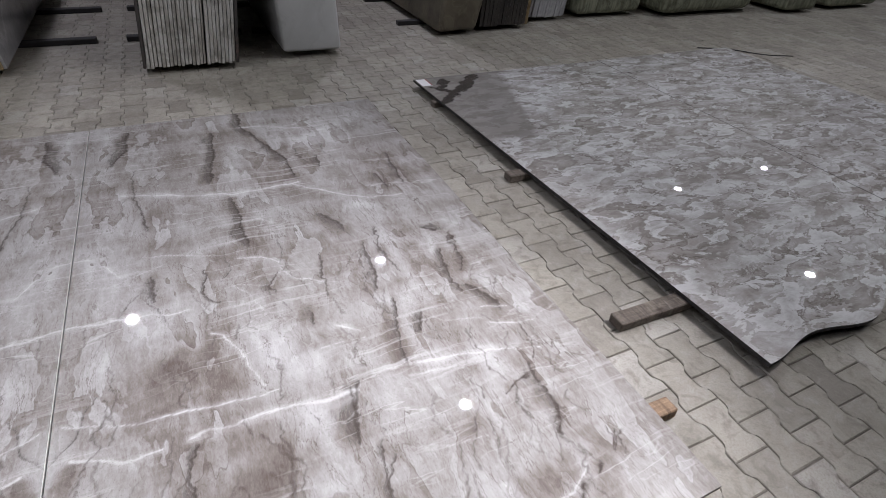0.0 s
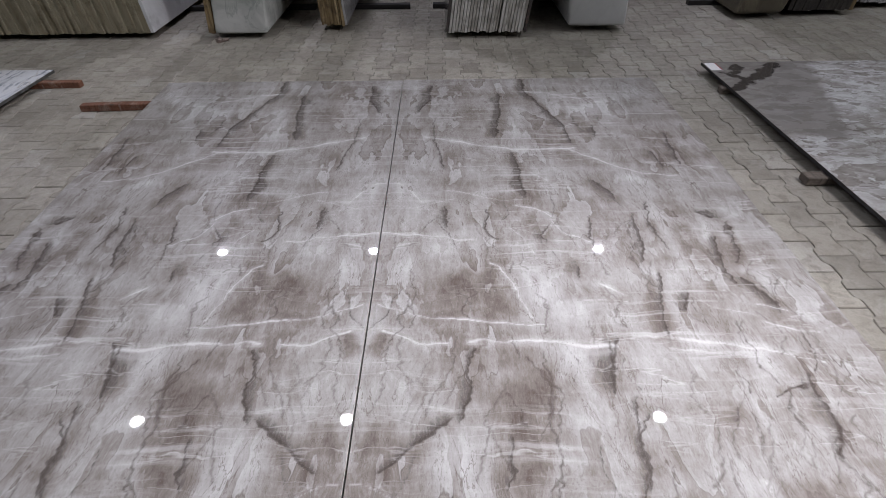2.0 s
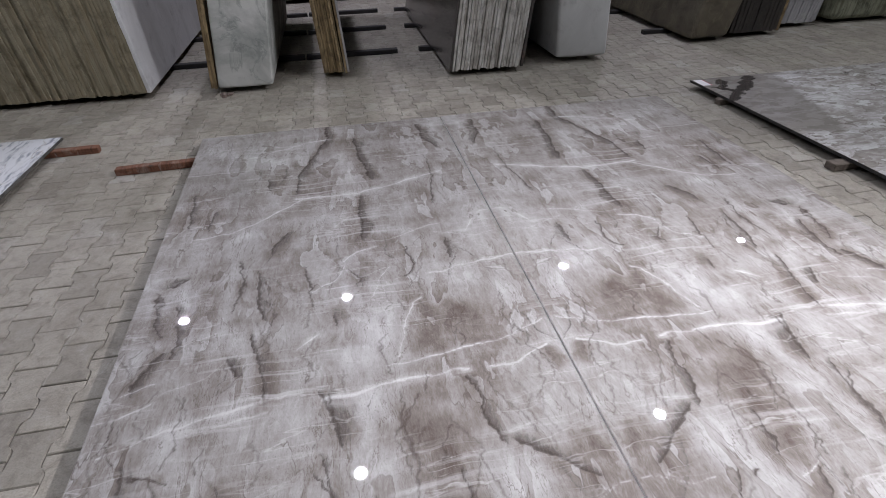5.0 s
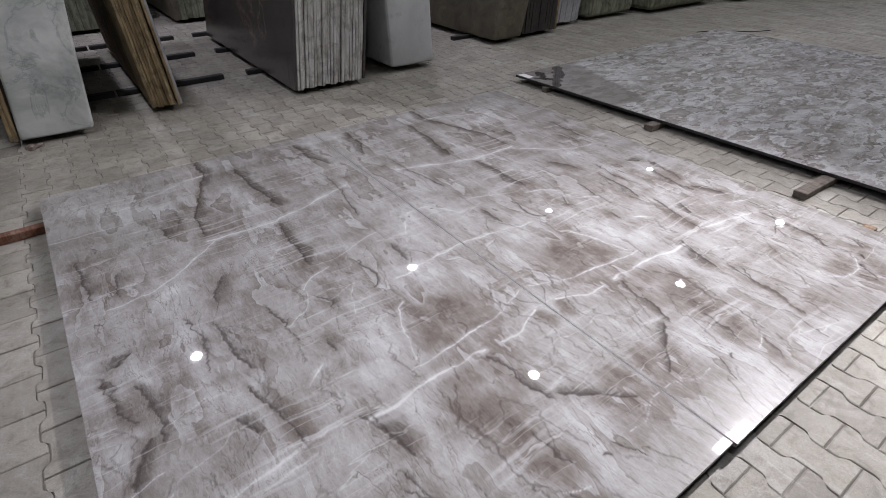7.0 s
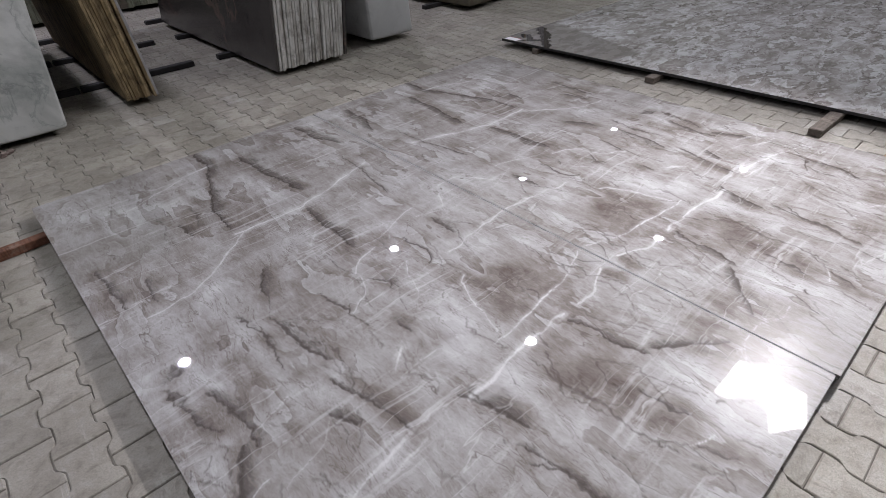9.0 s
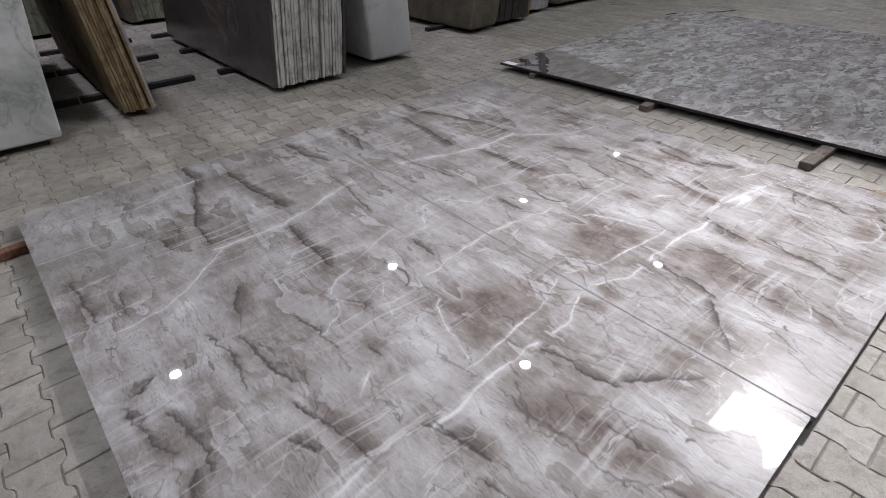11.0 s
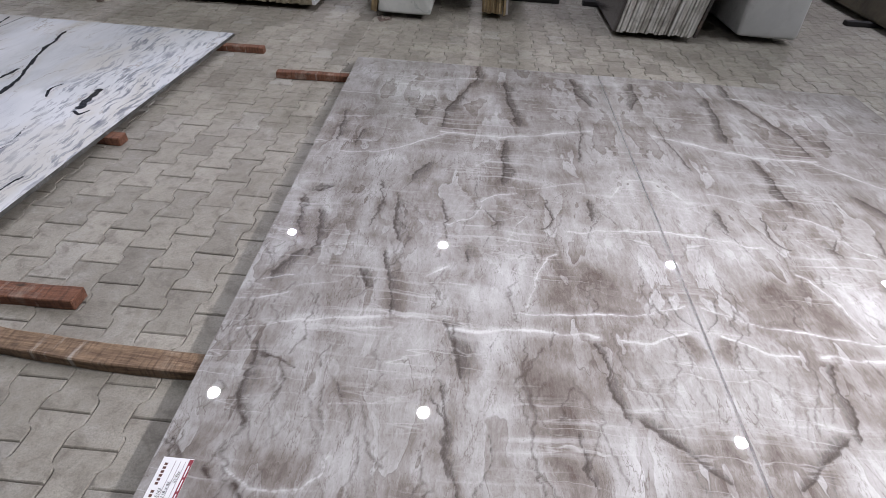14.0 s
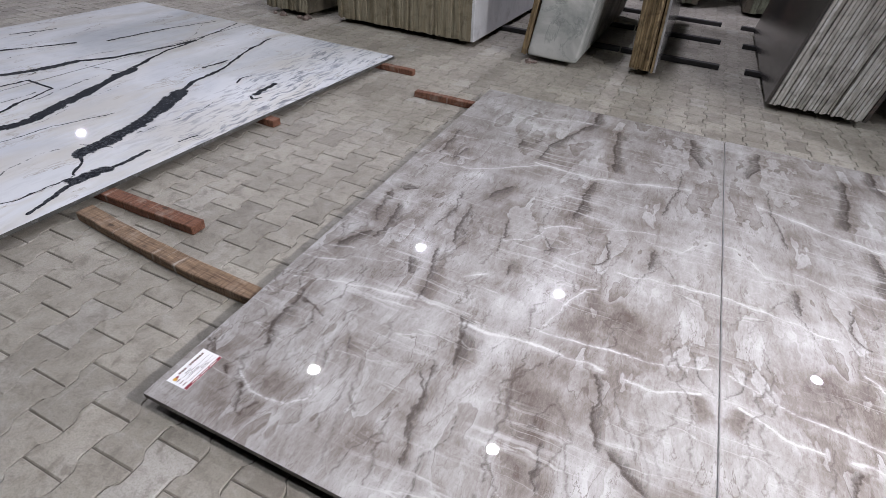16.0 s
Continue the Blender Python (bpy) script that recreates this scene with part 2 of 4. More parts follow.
def marble_cloud():
    """Polished grey marble in pale overlapping flakes, with umber slivers between them."""
    n = Nodes("pale_flaked_grey_marble")
    base = n.coord("Object", (1.0, 1.9, 1), (0, 0, -14))
    bend = n.node("ShaderNodeTexNoise", Vector=base, Scale=3.0, Detail=6.0, Roughness=0.6).outputs["Color"]
    at = n.mix(0.22, base, bend, "ADD")
    big = n.noise(at, 2.0, 6, 0.58, 0.2)
    small = n.noise(at, 5.5, 8, 0.62, 0.3)
    fine = n.noise(at, 45, 6, 0.75, 0.3)
    t = n.math("MULTIPLY", saw_of(n, big, 5.0, 0.06), 0.46)
    t = n.math("ADD", t, n.math("MULTIPLY", saw_of(n, small, 4.0, 0.08), 0.30))
    t = n.math("ADD", t, n.math("MULTIPLY", n.noise(base, 1.3, 3, 0.5), 0.35))
    t = n.math("ADD", t, n.math("MULTIPLY", n.math("SUBTRACT", fine, 0.5), 0.25))
    col = n.ramp(t, (0.22, (0.215, 0.198, 0.184)), (0.45, (0.305, 0.290, 0.275)), (0.60, (0.375, 0.366, 0.358)), (0.85, (0.52, 0.52, 0.522)))
    sliver = n.ramp(n.math("FRACT", n.math("MULTIPLY", small, 4.0)), (0.86, 0.0), (0.95, 1.0), (1.0, 0.6))
    where = n.ramp(n.noise(base, 3.1, 4, 0.6), (0.50, 0.0), (0.60, 0.85))
    col = n.mix(n.math("MULTIPLY", sliver, where), col, (0.125, 0.106, 0.094))
    thin = n.math("ABSOLUTE", n.math("SUBTRACT", n.noise(at, 2.1, 7, 0.6, 0.3), 0.5))
    col = n.mix(n.ramp(thin, (0.0, 0.45), (0.010, 0.0)), col, (0.50, 0.495, 0.49))
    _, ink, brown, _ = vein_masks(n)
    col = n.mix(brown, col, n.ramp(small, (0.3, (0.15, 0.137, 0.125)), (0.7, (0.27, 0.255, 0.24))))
    branch = n.math("ADD", ink, n.math("MULTIPLY", n.math("SUBTRACT", n.noise(at, 14, 8, 0.72, 0.5), 0.5), 2.4))
    branch = n.math("MULTIPLY", branch, n.ramp(ink, (0.04, 0.0), (0.45, 1.0)))
    col = n.mix(n.ramp(branch, (0.22, 0.0), (0.60, 0.92)), col, (0.040, 0.034, 0.032))
    return n.done(col, n.ramp(small, (0.3, 0.012), (0.7, 0.03)), 0.0, 0.5)


def marble_white():
    """Polished white marble with bold charcoal veins, ochre hair lines and blue-grey streaks."""
    n = Nodes("white_marble_charcoal_veins")
    at = n.coord("Object", (1, 1, 1), (0, 0, 0))
    halo, dark, wisps, _ = vein_masks(n)
    soft = n.noise(at, 1.6, 5, 0.55, 0.4)
    col = n.ramp(soft, (0.3, (0.545, 0.57, 0.62)), (0.5, (0.655, 0.675, 0.71)), (0.7, (0.735, 0.748, 0.78)))
    rag = n.noise(at, 16, 8, 0.72, 0.6)
    col = n.mix(n.math("MULTIPLY", halo, n.math("MULTIPLY", rag, 0.7)), col, (0.55, 0.48, 0.40))
    sway = n.node("ShaderNodeTexNoise", Vector=at, Scale=2.5, Detail=5.0, Roughness=0.6).outputs["Color"]
    swayed = n.mix(0.16, at, sway, "ADD")
    lean = n.node("ShaderNodeMapping", Vector=swayed, Scale=(2.6, 0.6, 1.0), Rotation=(0, 0, radians(8))).outputs[0]
    vein = n.math("ABSOLUTE", n.math("SUBTRACT", n.noise(lean, 2.0, 6, 0.6, 0.3), 0.5))
    where = n.ramp(n.noise(at, 2.4, 3, 0.5), (0.46, 0.0), (0.60, 0.8))
    col = n.mix(n.math("MULTIPLY", n.ramp(vein, (0.0, 1.0), (0.012, 0.0)), where), col, (0.30, 0.26, 0.21))
    col = n.mix(n.ramp(n.noise(lean, 1.3, 5, 0.6, 0.4), (0.50, 0.0), (0.64, 0.55)), col, (0.57, 0.54, 0.485))
    flow = n.node("ShaderNodeMapping", Vector=swayed, Scale=(10.0, 1.7, 1.0), Rotation=(0, 0, radians(6))).outputs[0]
    streak = n.noise(flow, 4.2, 7, 0.62, 0.3)
    patchy = n.ramp(n.noise(at, 3.2, 4, 0.55), (0.36, 0.25), (0.54, 1.0))
    blue = n.math("MULTIPLY", n.math("MULTIPLY", wisps, patchy), n.ramp(streak, (0.51, 0.0), (0.55, 0.6), (0.66, 1.0)))
    col = n.mix(n.math("MULTIPLY", blue, 0.85), col, (0.15, 0.165, 0.21))
    body = n.math("MULTIPLY", n.math("ADD", dark, n.math("MULTIPLY", n.math("SUBTRACT", rag, 0.5), 1.3)), n.ramp(dark, (0.05, 0.0), (0.3, 1.0)))
    body = n.ramp(body, (0.32, 0.0), (0.46, 1.0))
    col = n.mix(body, col, n.ramp(n.noise(at, 55, 5, 0.7), (0.40, (0.020, 0.023, 0.030)), (0.72, (0.085, 0.09, 0.10))))
    return n.done(col, n.ramp(soft, (0.3, 0.012), (0.7, 0.03)), 0.0, 0.5)


def sawn_edges(name, lo, hi, stain, rough=0.75):
    """Sawn or rough edges of stone slabs, each slab its own tone, with grime running down."""
    n = Nodes(name)
    rnd = random_of(n)
    at = n.coord("Object", (1, 1, 0.12))
    col = n.mix(rnd, lo, hi)
    streak = n.noise(at, 26, 6, 0.65, 0.2)
    col = n.mix(n.ramp(streak, (0.40, 0.7), (0.58, 0.0)), col, stain)
    spots = n.noise(n.coord("Object"), 9, 7, 0.7, 0.5)
    col = n.mix(n.ramp(spots, (0.48, 0.0), (0.66, 0.7)), col, tuple(0.55 * v for v in stain))
    n.bump(n.math("ADD", spots, streak), 0.6, 0.006)
    return n.done(col, rough)


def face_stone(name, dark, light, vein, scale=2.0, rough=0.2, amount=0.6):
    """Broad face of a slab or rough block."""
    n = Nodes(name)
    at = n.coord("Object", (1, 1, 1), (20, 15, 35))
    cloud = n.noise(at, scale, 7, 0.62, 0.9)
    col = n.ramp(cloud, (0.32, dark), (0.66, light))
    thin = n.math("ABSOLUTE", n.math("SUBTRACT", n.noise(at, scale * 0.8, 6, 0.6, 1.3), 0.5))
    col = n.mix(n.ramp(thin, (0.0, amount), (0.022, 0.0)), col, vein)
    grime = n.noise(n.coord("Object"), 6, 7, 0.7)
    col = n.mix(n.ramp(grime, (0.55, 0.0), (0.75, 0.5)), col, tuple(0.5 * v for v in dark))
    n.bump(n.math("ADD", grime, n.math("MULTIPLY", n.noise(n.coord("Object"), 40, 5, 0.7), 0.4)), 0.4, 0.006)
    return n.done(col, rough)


def wood(name, dark, light):
    n = Nodes(name)
    at = n.coord("Object", (1.2, 14, 14))
    grain = n.noise(at, 5, 7, 0.65, 1.5)
    col = n.ramp(grain, (0.3, dark), (0.68, light))
    rnd = random_of(n)
    col = n.mix(n.math("MULTIPLY", rnd, 0.35), col, dark)
    worn = n.noise(n.coord("Object"), 9, 6, 0.7)
    col = n.mix(n.ramp(worn, (0.55, 0.0), (0.75, 0.55)), col, (0.42, 0.36, 0.30))
    col = n.mix(n.ramp(worn, (0.25, 0.6), (0.42, 0.0)), col, (0.06, 0.042, 0.03))
    cuts = n.noise(n.coord("Object", (60, 5, 5), (0, 0, 12)), 2.0, 5, 0.6, 0.2)
    col = n.mix(n.ramp(cuts, (0.36, 0.55), (0.50, 0.0)), col, tuple(0.6 * v for v in dark))
    chalk = n.noise(n.coord("Object", (16, 2.5, 2.5), (0, 0, 30)), 1.3, 6, 0.65)
    col = n.mix(n.ramp(chalk, (0.60, 0.0), (0.70, 0.55)), col, (0.55, 0.51, 0.46))
    knot = n.node("ShaderNodeTexVoronoi", Vector=n.coord("Object", (1, 2.2, 2.2)), Scale=5.0)
    col = n.mix(n.ramp(knot.outputs["Distance"], (0.05, 0.8), (0.12, 0.0)), col, (0.04, 0.026, 0.018))
    n.bump(n.math("ADD", grain, n.math("ADD", n.math("MULTIPLY", worn, 0.6), cuts)), 0.9, 0.005)
    return n.done(col, 0.8)


def plain(name, colour, rough=0.6, metal=0.0, vary=0.25, scale=6.0):
    n = Nodes(name)
    spots = n.noise(n.coord("Object"), scale, 6, 0.65)
    col = n.mix(n.ramp(spots, (0.35, vary), (0.65, 0.0)), colour, tuple(0.45 * v for v in colour))
    n.bump(spots, 0.2, 0.004)
    return n.done(col, rough, metal)


def glow(name, colour, strength):
    n = Nodes(name)
    n.put(n.bsdf.inputs["Emission Color"], colour)
    n.put(n.bsdf.inputs["Emission Strength"], strength)
    return n.done((0.8, 0.8, 0.8), 0.5)


M_PAVER, M_PAVERS = concrete_paver("concrete_paver", False), concrete_paver("concrete_pavers_joined", True)
M_GREY, M_CLOUD, M_WHITE = marble_grey(), marble_cloud(), marble_white()
M_BATTEN = wood("red_brown_batten_wood", (0.085, 0.034, 0.020), (0.27, 0.118, 0.066))
M_PLANK = wood("weathered_plank_wood", (0.11, 0.066, 0.04), (0.40, 0.275, 0.175))
M_GREYWOOD = wood("grey_weathered_wood", (0.07, 0.056, 0.045), (0.22, 0.185, 0.155))
M_RAIL = plain("dark_steel_rail", (0.02, 0.019, 0.02), 0.6, 0.0, 0.5)
M_JOINT = joint_sand()
M_WALL = plain("dim_concrete_wall", (0.12, 0.12, 0.115), 0.9, 0, 0.4, 0.6)
M_ROOF = plain("grey_roof_sheet", (0.10, 0.10, 0.105), 0.7, 0, 0.4, 0.7)
M_STEEL = plain("painted_steel", (0.16, 0.16, 0.17), 0.5, 0.3)
M_CARD, M_MAROON = plain("white_card", (0.78, 0.78, 0.80), 0.5, 0, 0.05), plain("maroon_print", (0.22, 0.02, 0.035), 0.5, 0, 0.1)
M_INK, M_PEN = plain("maroon_brown_ink", (0.10, 0.04, 0.03), 0.6, 0, 0.1), plain("black_pen", (0.02, 0.02, 0.025), 0.6, 0, 0.1)
M_GOLD = plain("gold_print", (0.55, 0.33, 0.06), 0.5, 0, 0.1)
M_DISC, M_PANEL = glow("lamp_diffuser", (0.95, 0.97, 1.0), 6.0), glow("flood_panel", (1.0, 0.97, 0.99), PANEL_W)


# ---- mesh helpers ----
def mesh_object(name, verts, faces, material, parent=None, label="", smooth=False):
    me = bpy.data.meshes.new(name)
    me.from_pydata(verts, [], faces)
    me.update()
    if material:
        me.materials.append(material)
    if smooth:
        me.shade_smooth()
    ob = new(name, me)
    ob.parent = parent
    if label:
        ob["label"] = label
    return ob


def part(name, bm, material, parent=None, label=""):
    me = bpy.data.meshes.new(name)
    bm.to_mesh(me)
    bm.free()
    me.materials.append(material)
    ob = new(name, me)
    ob.parent = parent
    if label:
        ob["label"] = label
    return ob


def box_bm(x0, x1, y0, y1, z0, z1, bevel=0.0, segments=2):
    bm = bmesh.new()
    bmesh.ops.create_cube(bm, size=1.0, matrix=Matrix.Translation(((x0 + x1) / 2, (y0 + y1) / 2, (z0 + z1) / 2)) @ Matrix.Diagonal((x1 - x0, y1 - y0, z1 - z0, 1)))
    if bevel:
        bmesh.ops.bevel(bm, geom=bm.edges[:], offset=bevel, segments=segments, profile=0.6, affect="EDGES")
    return bm


def shear_bm(bm, lean, z0=0.0):
    for v in bm.verts:
        v.co.x += lean * (v.co.z - z0)


def rough_bm(bm, cuts, amount, scale, seed):
    """Cut up the edges and shift the points a little, for hewn stone and worn wood."""
    bmesh.ops.subdivide_edges(bm, edges=bm.edges[:], cuts=cuts, use_grid_fill=True)
    for v in bm.verts:
        v.co += amount * noise.noise_vector(v.co * scale + Vector((seed * 7.1, seed * 3.3, seed)))


def empty(name, place=(0, 0, 0)):
    ob = new(name)
    ob.location = place
    ob.empty_display_size = 0.1
    return ob


# ---- the hall: ground, walls, roof ----
GX0, GX1, GY0, GY1 = -17.0, 19.0, -9.0, 16.0
ground = tagged(mesh_object("ground", [(GX0, GY0, -0.006), (GX1, GY0, -0.006), (GX1, GY1, -0.006), (GX0, GY1, -0.006)], [(0, 1, 2, 3)], M_JOINT),
                "grey interlocking concrete pavers with dusty sanded joints", "floor", kind="structure")
# Unseen walls, added to enclose the light; their dim colour limits the bounce.
for nm, b in (("wall_north", (GX0, GX1, GY1, GY1 + 0.3)), ("wall_south", (GX0, GX1, GY0 - 0.3, GY0)), ("wall_west", (GX0 - 0.3, GX0, GY0 - 0.3, GY1 + 0.3)), ("wall_east", (GX1, GX1 + 0.3, GY0 - 0.3, GY1 + 0.3))):
    tagged(part(nm, box_bm(*b, -0.1, 7.0), M_WALL), "plain dim grey concrete wall, unseen, added to close in the light", "wall", kind="structure")
tagged(part("ceiling", box_bm(GX0 - 0.3, GX1 + 0.3, GY0 - 0.3, GY1 + 0.3, 7.0, 7.1), M_ROOF), "dark grey sheet metal warehouse roof", "ceiling", kind="structure")


# ---- lamps ----
def high_bay(x, y):
    top = tagged(empty("high_bay_lamp", (x, y, LAMP_Z)), "round white high bay lamp hanging from the roof", "lamp", "high bay lamps")
    bm = bmesh.new()
    bmesh.ops.create_cone(bm, cap_ends=True, segments=24, radius1=0.13, radius2=0.06, depth=0.16, matrix=Matrix.Translation((0, 0, 0.08)))
    part("housing", bm, M_STEEL, top)
    bm = bmesh.new()
    bmesh.ops.create_cone(bm, cap_ends=True, segments=10, radius1=0.008, radius2=0.008, depth=1.84, matrix=Matrix.Translation((0, 0, 1.08)))
    part("rod", bm, M_STEEL, top)
    bm = bmesh.new()
    bmesh.ops.create_cone(bm, cap_ends=True, segments=24, radius1=0.068, radius2=0.068, depth=0.006, matrix=Matrix.Translation((0, 0, -0.004)))
    part("diffuser", bm, M_DISC, top, "glowing white round diffuser")
    return top


first = high_bay(*LAMPS[0])
for lx, ly in LAMPS[1:]:
    copy_thing(first, pose(lx, ly, LAMP_Z))

flood = tagged(empty("flood_lamp", FLOOD), "large white flood lamp with a notched panel", "lamp")
outline = [(4.08, 0.87), (4.11, 0.10), (3.63, -0.06), (3.26, 0.20), (3.52, 0.30), (3.66, 0.48), (3.60, 0.60), (3.40, 0.70), (3.38, 0.87)]
bm = bmesh.new()
bm.faces.new([bm.verts.new((x - FLOOD.x, y - FLOOD.y, 0)) for x, y in outline]).normal_flip()
part("panel", bm, M_PANEL, flood, "glowing white notched panel")
part("housing", box_bm(-0.6, 0.44, -0.58, 0.50, 0.02, 0.10, 0.01), M_STEEL, flood)
part("rod", box_bm(-0.02, 0.02, -0.02, 0.02, 0.1, 3.0), M_STEEL, flood)


# ---- stone slabs lying on battens ----
SLAB_Z, SLAB_T = 0.066, 0.019


def stroke(u, v, points, width, taper=True):
    """A soft mask along a polyline in the slab's plane; width is the half width in metres."""
    out = np.zeros_like(u)
    for (ax, ay), (bx, by) in zip(points, points[1:]):
        dx, dy = bx - ax, by - ay
        k = np.clip(((u - ax) * dx + (v - ay) * dy) / (dx * dx + dy * dy + 1e-9), 0, 1)
        d = np.hypot(u - ax - k * dx, v - ay - k * dy)
        out = np.maximum(out, np.exp(-(d / width) ** 2))
    return out


def plume(u, v, points, width):
    """A smoky mask: a sharp dark line that fades away towards one side, and tapers at both ends."""
    out = np.zeros_like(u)
    total = sum(math.dist(a, b) for a, b in zip(points, points[1:])) + 1e-9
    run = 0.0
    for (ax, ay), (bx, by) in zip(points, points[1:]):
        dx, dy = bx - ax, by - ay
        length = math.hypot(dx, dy) + 1e-9
        k = np.clip(((u - ax) * dx + (v - ay) * dy) / (length * length), 0, 1)
        d = np.hypot(u - ax - k * dx, v - ay - k * dy)
        side = ((u - ax) * dy - (v - ay) * dx) > 0
        s = np.clip((run + k * length) / total, 0, 1)
        w = width * (0.35 + 0.65 * np.sin(math.pi * np.clip(0.12 + 0.80 * s, 0, 1)))
        fade = np.where(side, 0.72 * np.exp(-(d / (2.4 * w)) ** 1.6), np.exp(-(d / (0.45 * w)) ** 2) * 0.75)
        out = np.maximum(out, fade + 0.35 * np.exp(-(d / (0.28 * w)) ** 2))
        run += length
    return out


def add_mark(into, kind, k, u, v, pts, w):
    """Lay one stroke or plume into a mask, working only near it."""
    reach = 8 * float(np.max(w)) + 0.02
    xs, ys = [p[0] for p in pts], [p[1] for p in pts]
    near = np.flatnonzero((u > min(xs) - reach) & (u < max(xs) + reach) & (v > min(ys) - reach) & (v < max(ys) + reach))
    ww = w[near] if isinstance(w, np.ndarray) else w
    into[near] = np.maximum(into[near], k * kind(u[near], v[near], pts, ww))


def wobble(u, v, seed, scale, amount):
    """A smooth random offset field from a few sines."""
    rng = np.random.RandomState(seed)
    out = np.zeros_like(u)
    for k in range(9):
        a, b, c = rng.uniform(-1, 1), rng.uniform(-1, 1), rng.uniform(0, 6.3)
        f = scale * (1 + k * 0.7)
        out += np.sin((a * u + b * v) * f + c) / (1 + k * 0.6)
    return out * amount / 3


def lying_slab(name, x_at, y_at, nx, ny, masks, material, edge_material, parent, mirror=True, thick=SLAB_T, z=SLAB_Z):
    """A slab as a fine sheet between two long edges x_at(v), with its sides and its underside; masks(u, v) gives the veining."""
    s, t = np.meshgrid(np.linspace(0, 1, nx), np.linspace(0, 1, ny))
    x0, x1 = x_at
    y0, y1 = y_at
    Y = y0(s) + t * (y1(s) - y0(s))
    X = x0(Y) + s * (x1(Y) - x0(Y))
    n = nx * ny
    top = np.stack([X, Y, np.full_like(X, z)], -1).reshape(-1, 3)
    i = np.arange(n).reshape(ny, nx)
    quads = np.stack([i[:-1, :-1], i[:-1, 1:], i[1:, 1:], i[1:, :-1]], -1).reshape(-1, 4)
    me = bpy.data.meshes.new(name)
    me.from_pydata(top.tolist(), [], quads.tolist())
    u = np.abs(top[:, 0]) if mirror else top[:, 0]
    v = top[:, 1]
    channels = np.stack(masks(u, v), -1)
    att = me.color_attributes.new("veining", "FLOAT_COLOR", "POINT")
    att.data.foreach_set("color", channels.astype(np.float32).ravel())
    uvs = me.uv_layers.new(name="UVMap")
    loops = np.empty(len(me.loops), dtype=np.int32)
    me.loops.foreach_get("vertex_index", loops)
    uvs.data.foreach_set("uv", np.stack([u, v], -1)[loops].astype(np.float32).ravel())
    me.materials.append(material)
    me.update()
    ob = new(name, me)
    ob.parent = parent
    ring = list(i[0, :]) + list(i[1:, -1]) + list(i[-1, -2::-1]) + list(i[-2:0:-1, 0])
    rim = [tuple(top[k]) for k in ring]
    m = len(rim)
    rim += [(x, y, z - thick) for x, y, _ in rim]
    sides = [(k, k + m, (k + 1) % m + m, (k + 1) % m) for k in range(m)] + [tuple(range(2 * m - 1, m - 1, -1))]
    mesh_object("sawn_edge", rim, sides, edge_material, ob)
    return ob


UMBER_WISPS = [
    (0.016, 0.9, [(0.82, 3.17), (0.81, 2.92), (0.86, 2.78), (0.92, 2.56), (0.97, 2.4), (0.99, 2.19)]),
    (0.02, 0.9, [(0.65, 2.83), (0.62, 2.57), (0.59, 2.42), (0.58, 2.27)]),
    (0.02, 1, [(0.65, 2.05), (0.66, 1.96), (0.66, 1.8), (0.67, 1.66)]),
    (0.025, 0.8, [(0.2, 2.98), (0.19, 2.76), (0.14, 2.62)]),
    (0.013, 0.45, [(0.22, 2.48), (0.21, 2.3), (0.29, 1.9)]),
    (0.015, 0.7, [(1.16, 2.37), (1.14, 2.24)]),
    (0.013, 0.7, [(1.54, 2.28), (1.51, 1.99), (1.52, 1.94)]),
    (0.011, 0.6, [(1.4, 2.07), (1.4, 1.89)]),
    (0.022, 0.7, [(1.03, 1.77), (1.08, 1.68), (1.09, 1.62)]),
    (0.02, 0.9, [(1.49, 1.48), (1.45, 1.5)]),
]
UMBER_WISPS_B = [
    (0.011, 0.7, [(1.54, 1.42), (1.52, 1.27), (1.48, 1.17)]),
    (0.014, 0.7, [(1.45, 1.33), (1.41, 1.17), (1.42, 1.04)]),
    (0.009, 0.5, [(1.23, 1.59), (1.2, 1.46), (1.23, 1.23)]),
    (0.014, 0.6, [(1.13, 1.47), (1.13, 1.31), (1.09, 1.17)]),
    (0.009, 0.5, [(0.94, 1.49), (0.92, 1.33), (0.92, 1.22)]),
    (0.016, 0.6, [(0.75, 1.43), (0.7, 1.35), (0.72, 1.32)]),
    (0.011, 0.6, [(0.48, 1.54), (0.47, 1.38), (0.51, 1.32)]),
    (0.011, 0.6, [(0.29, 1.56), (0.29, 1.4)]),
    (0.018, 0.7, [(1.2, 0.98), (1.17, 0.9)]),
    (0.018, 0.7, [(1.45, 1.07), (1.48, 0.98), (1.51, 0.91)]),
    (0.018, 0.6, [(0.82, 1.15), (0.81, 1.09)]),
]
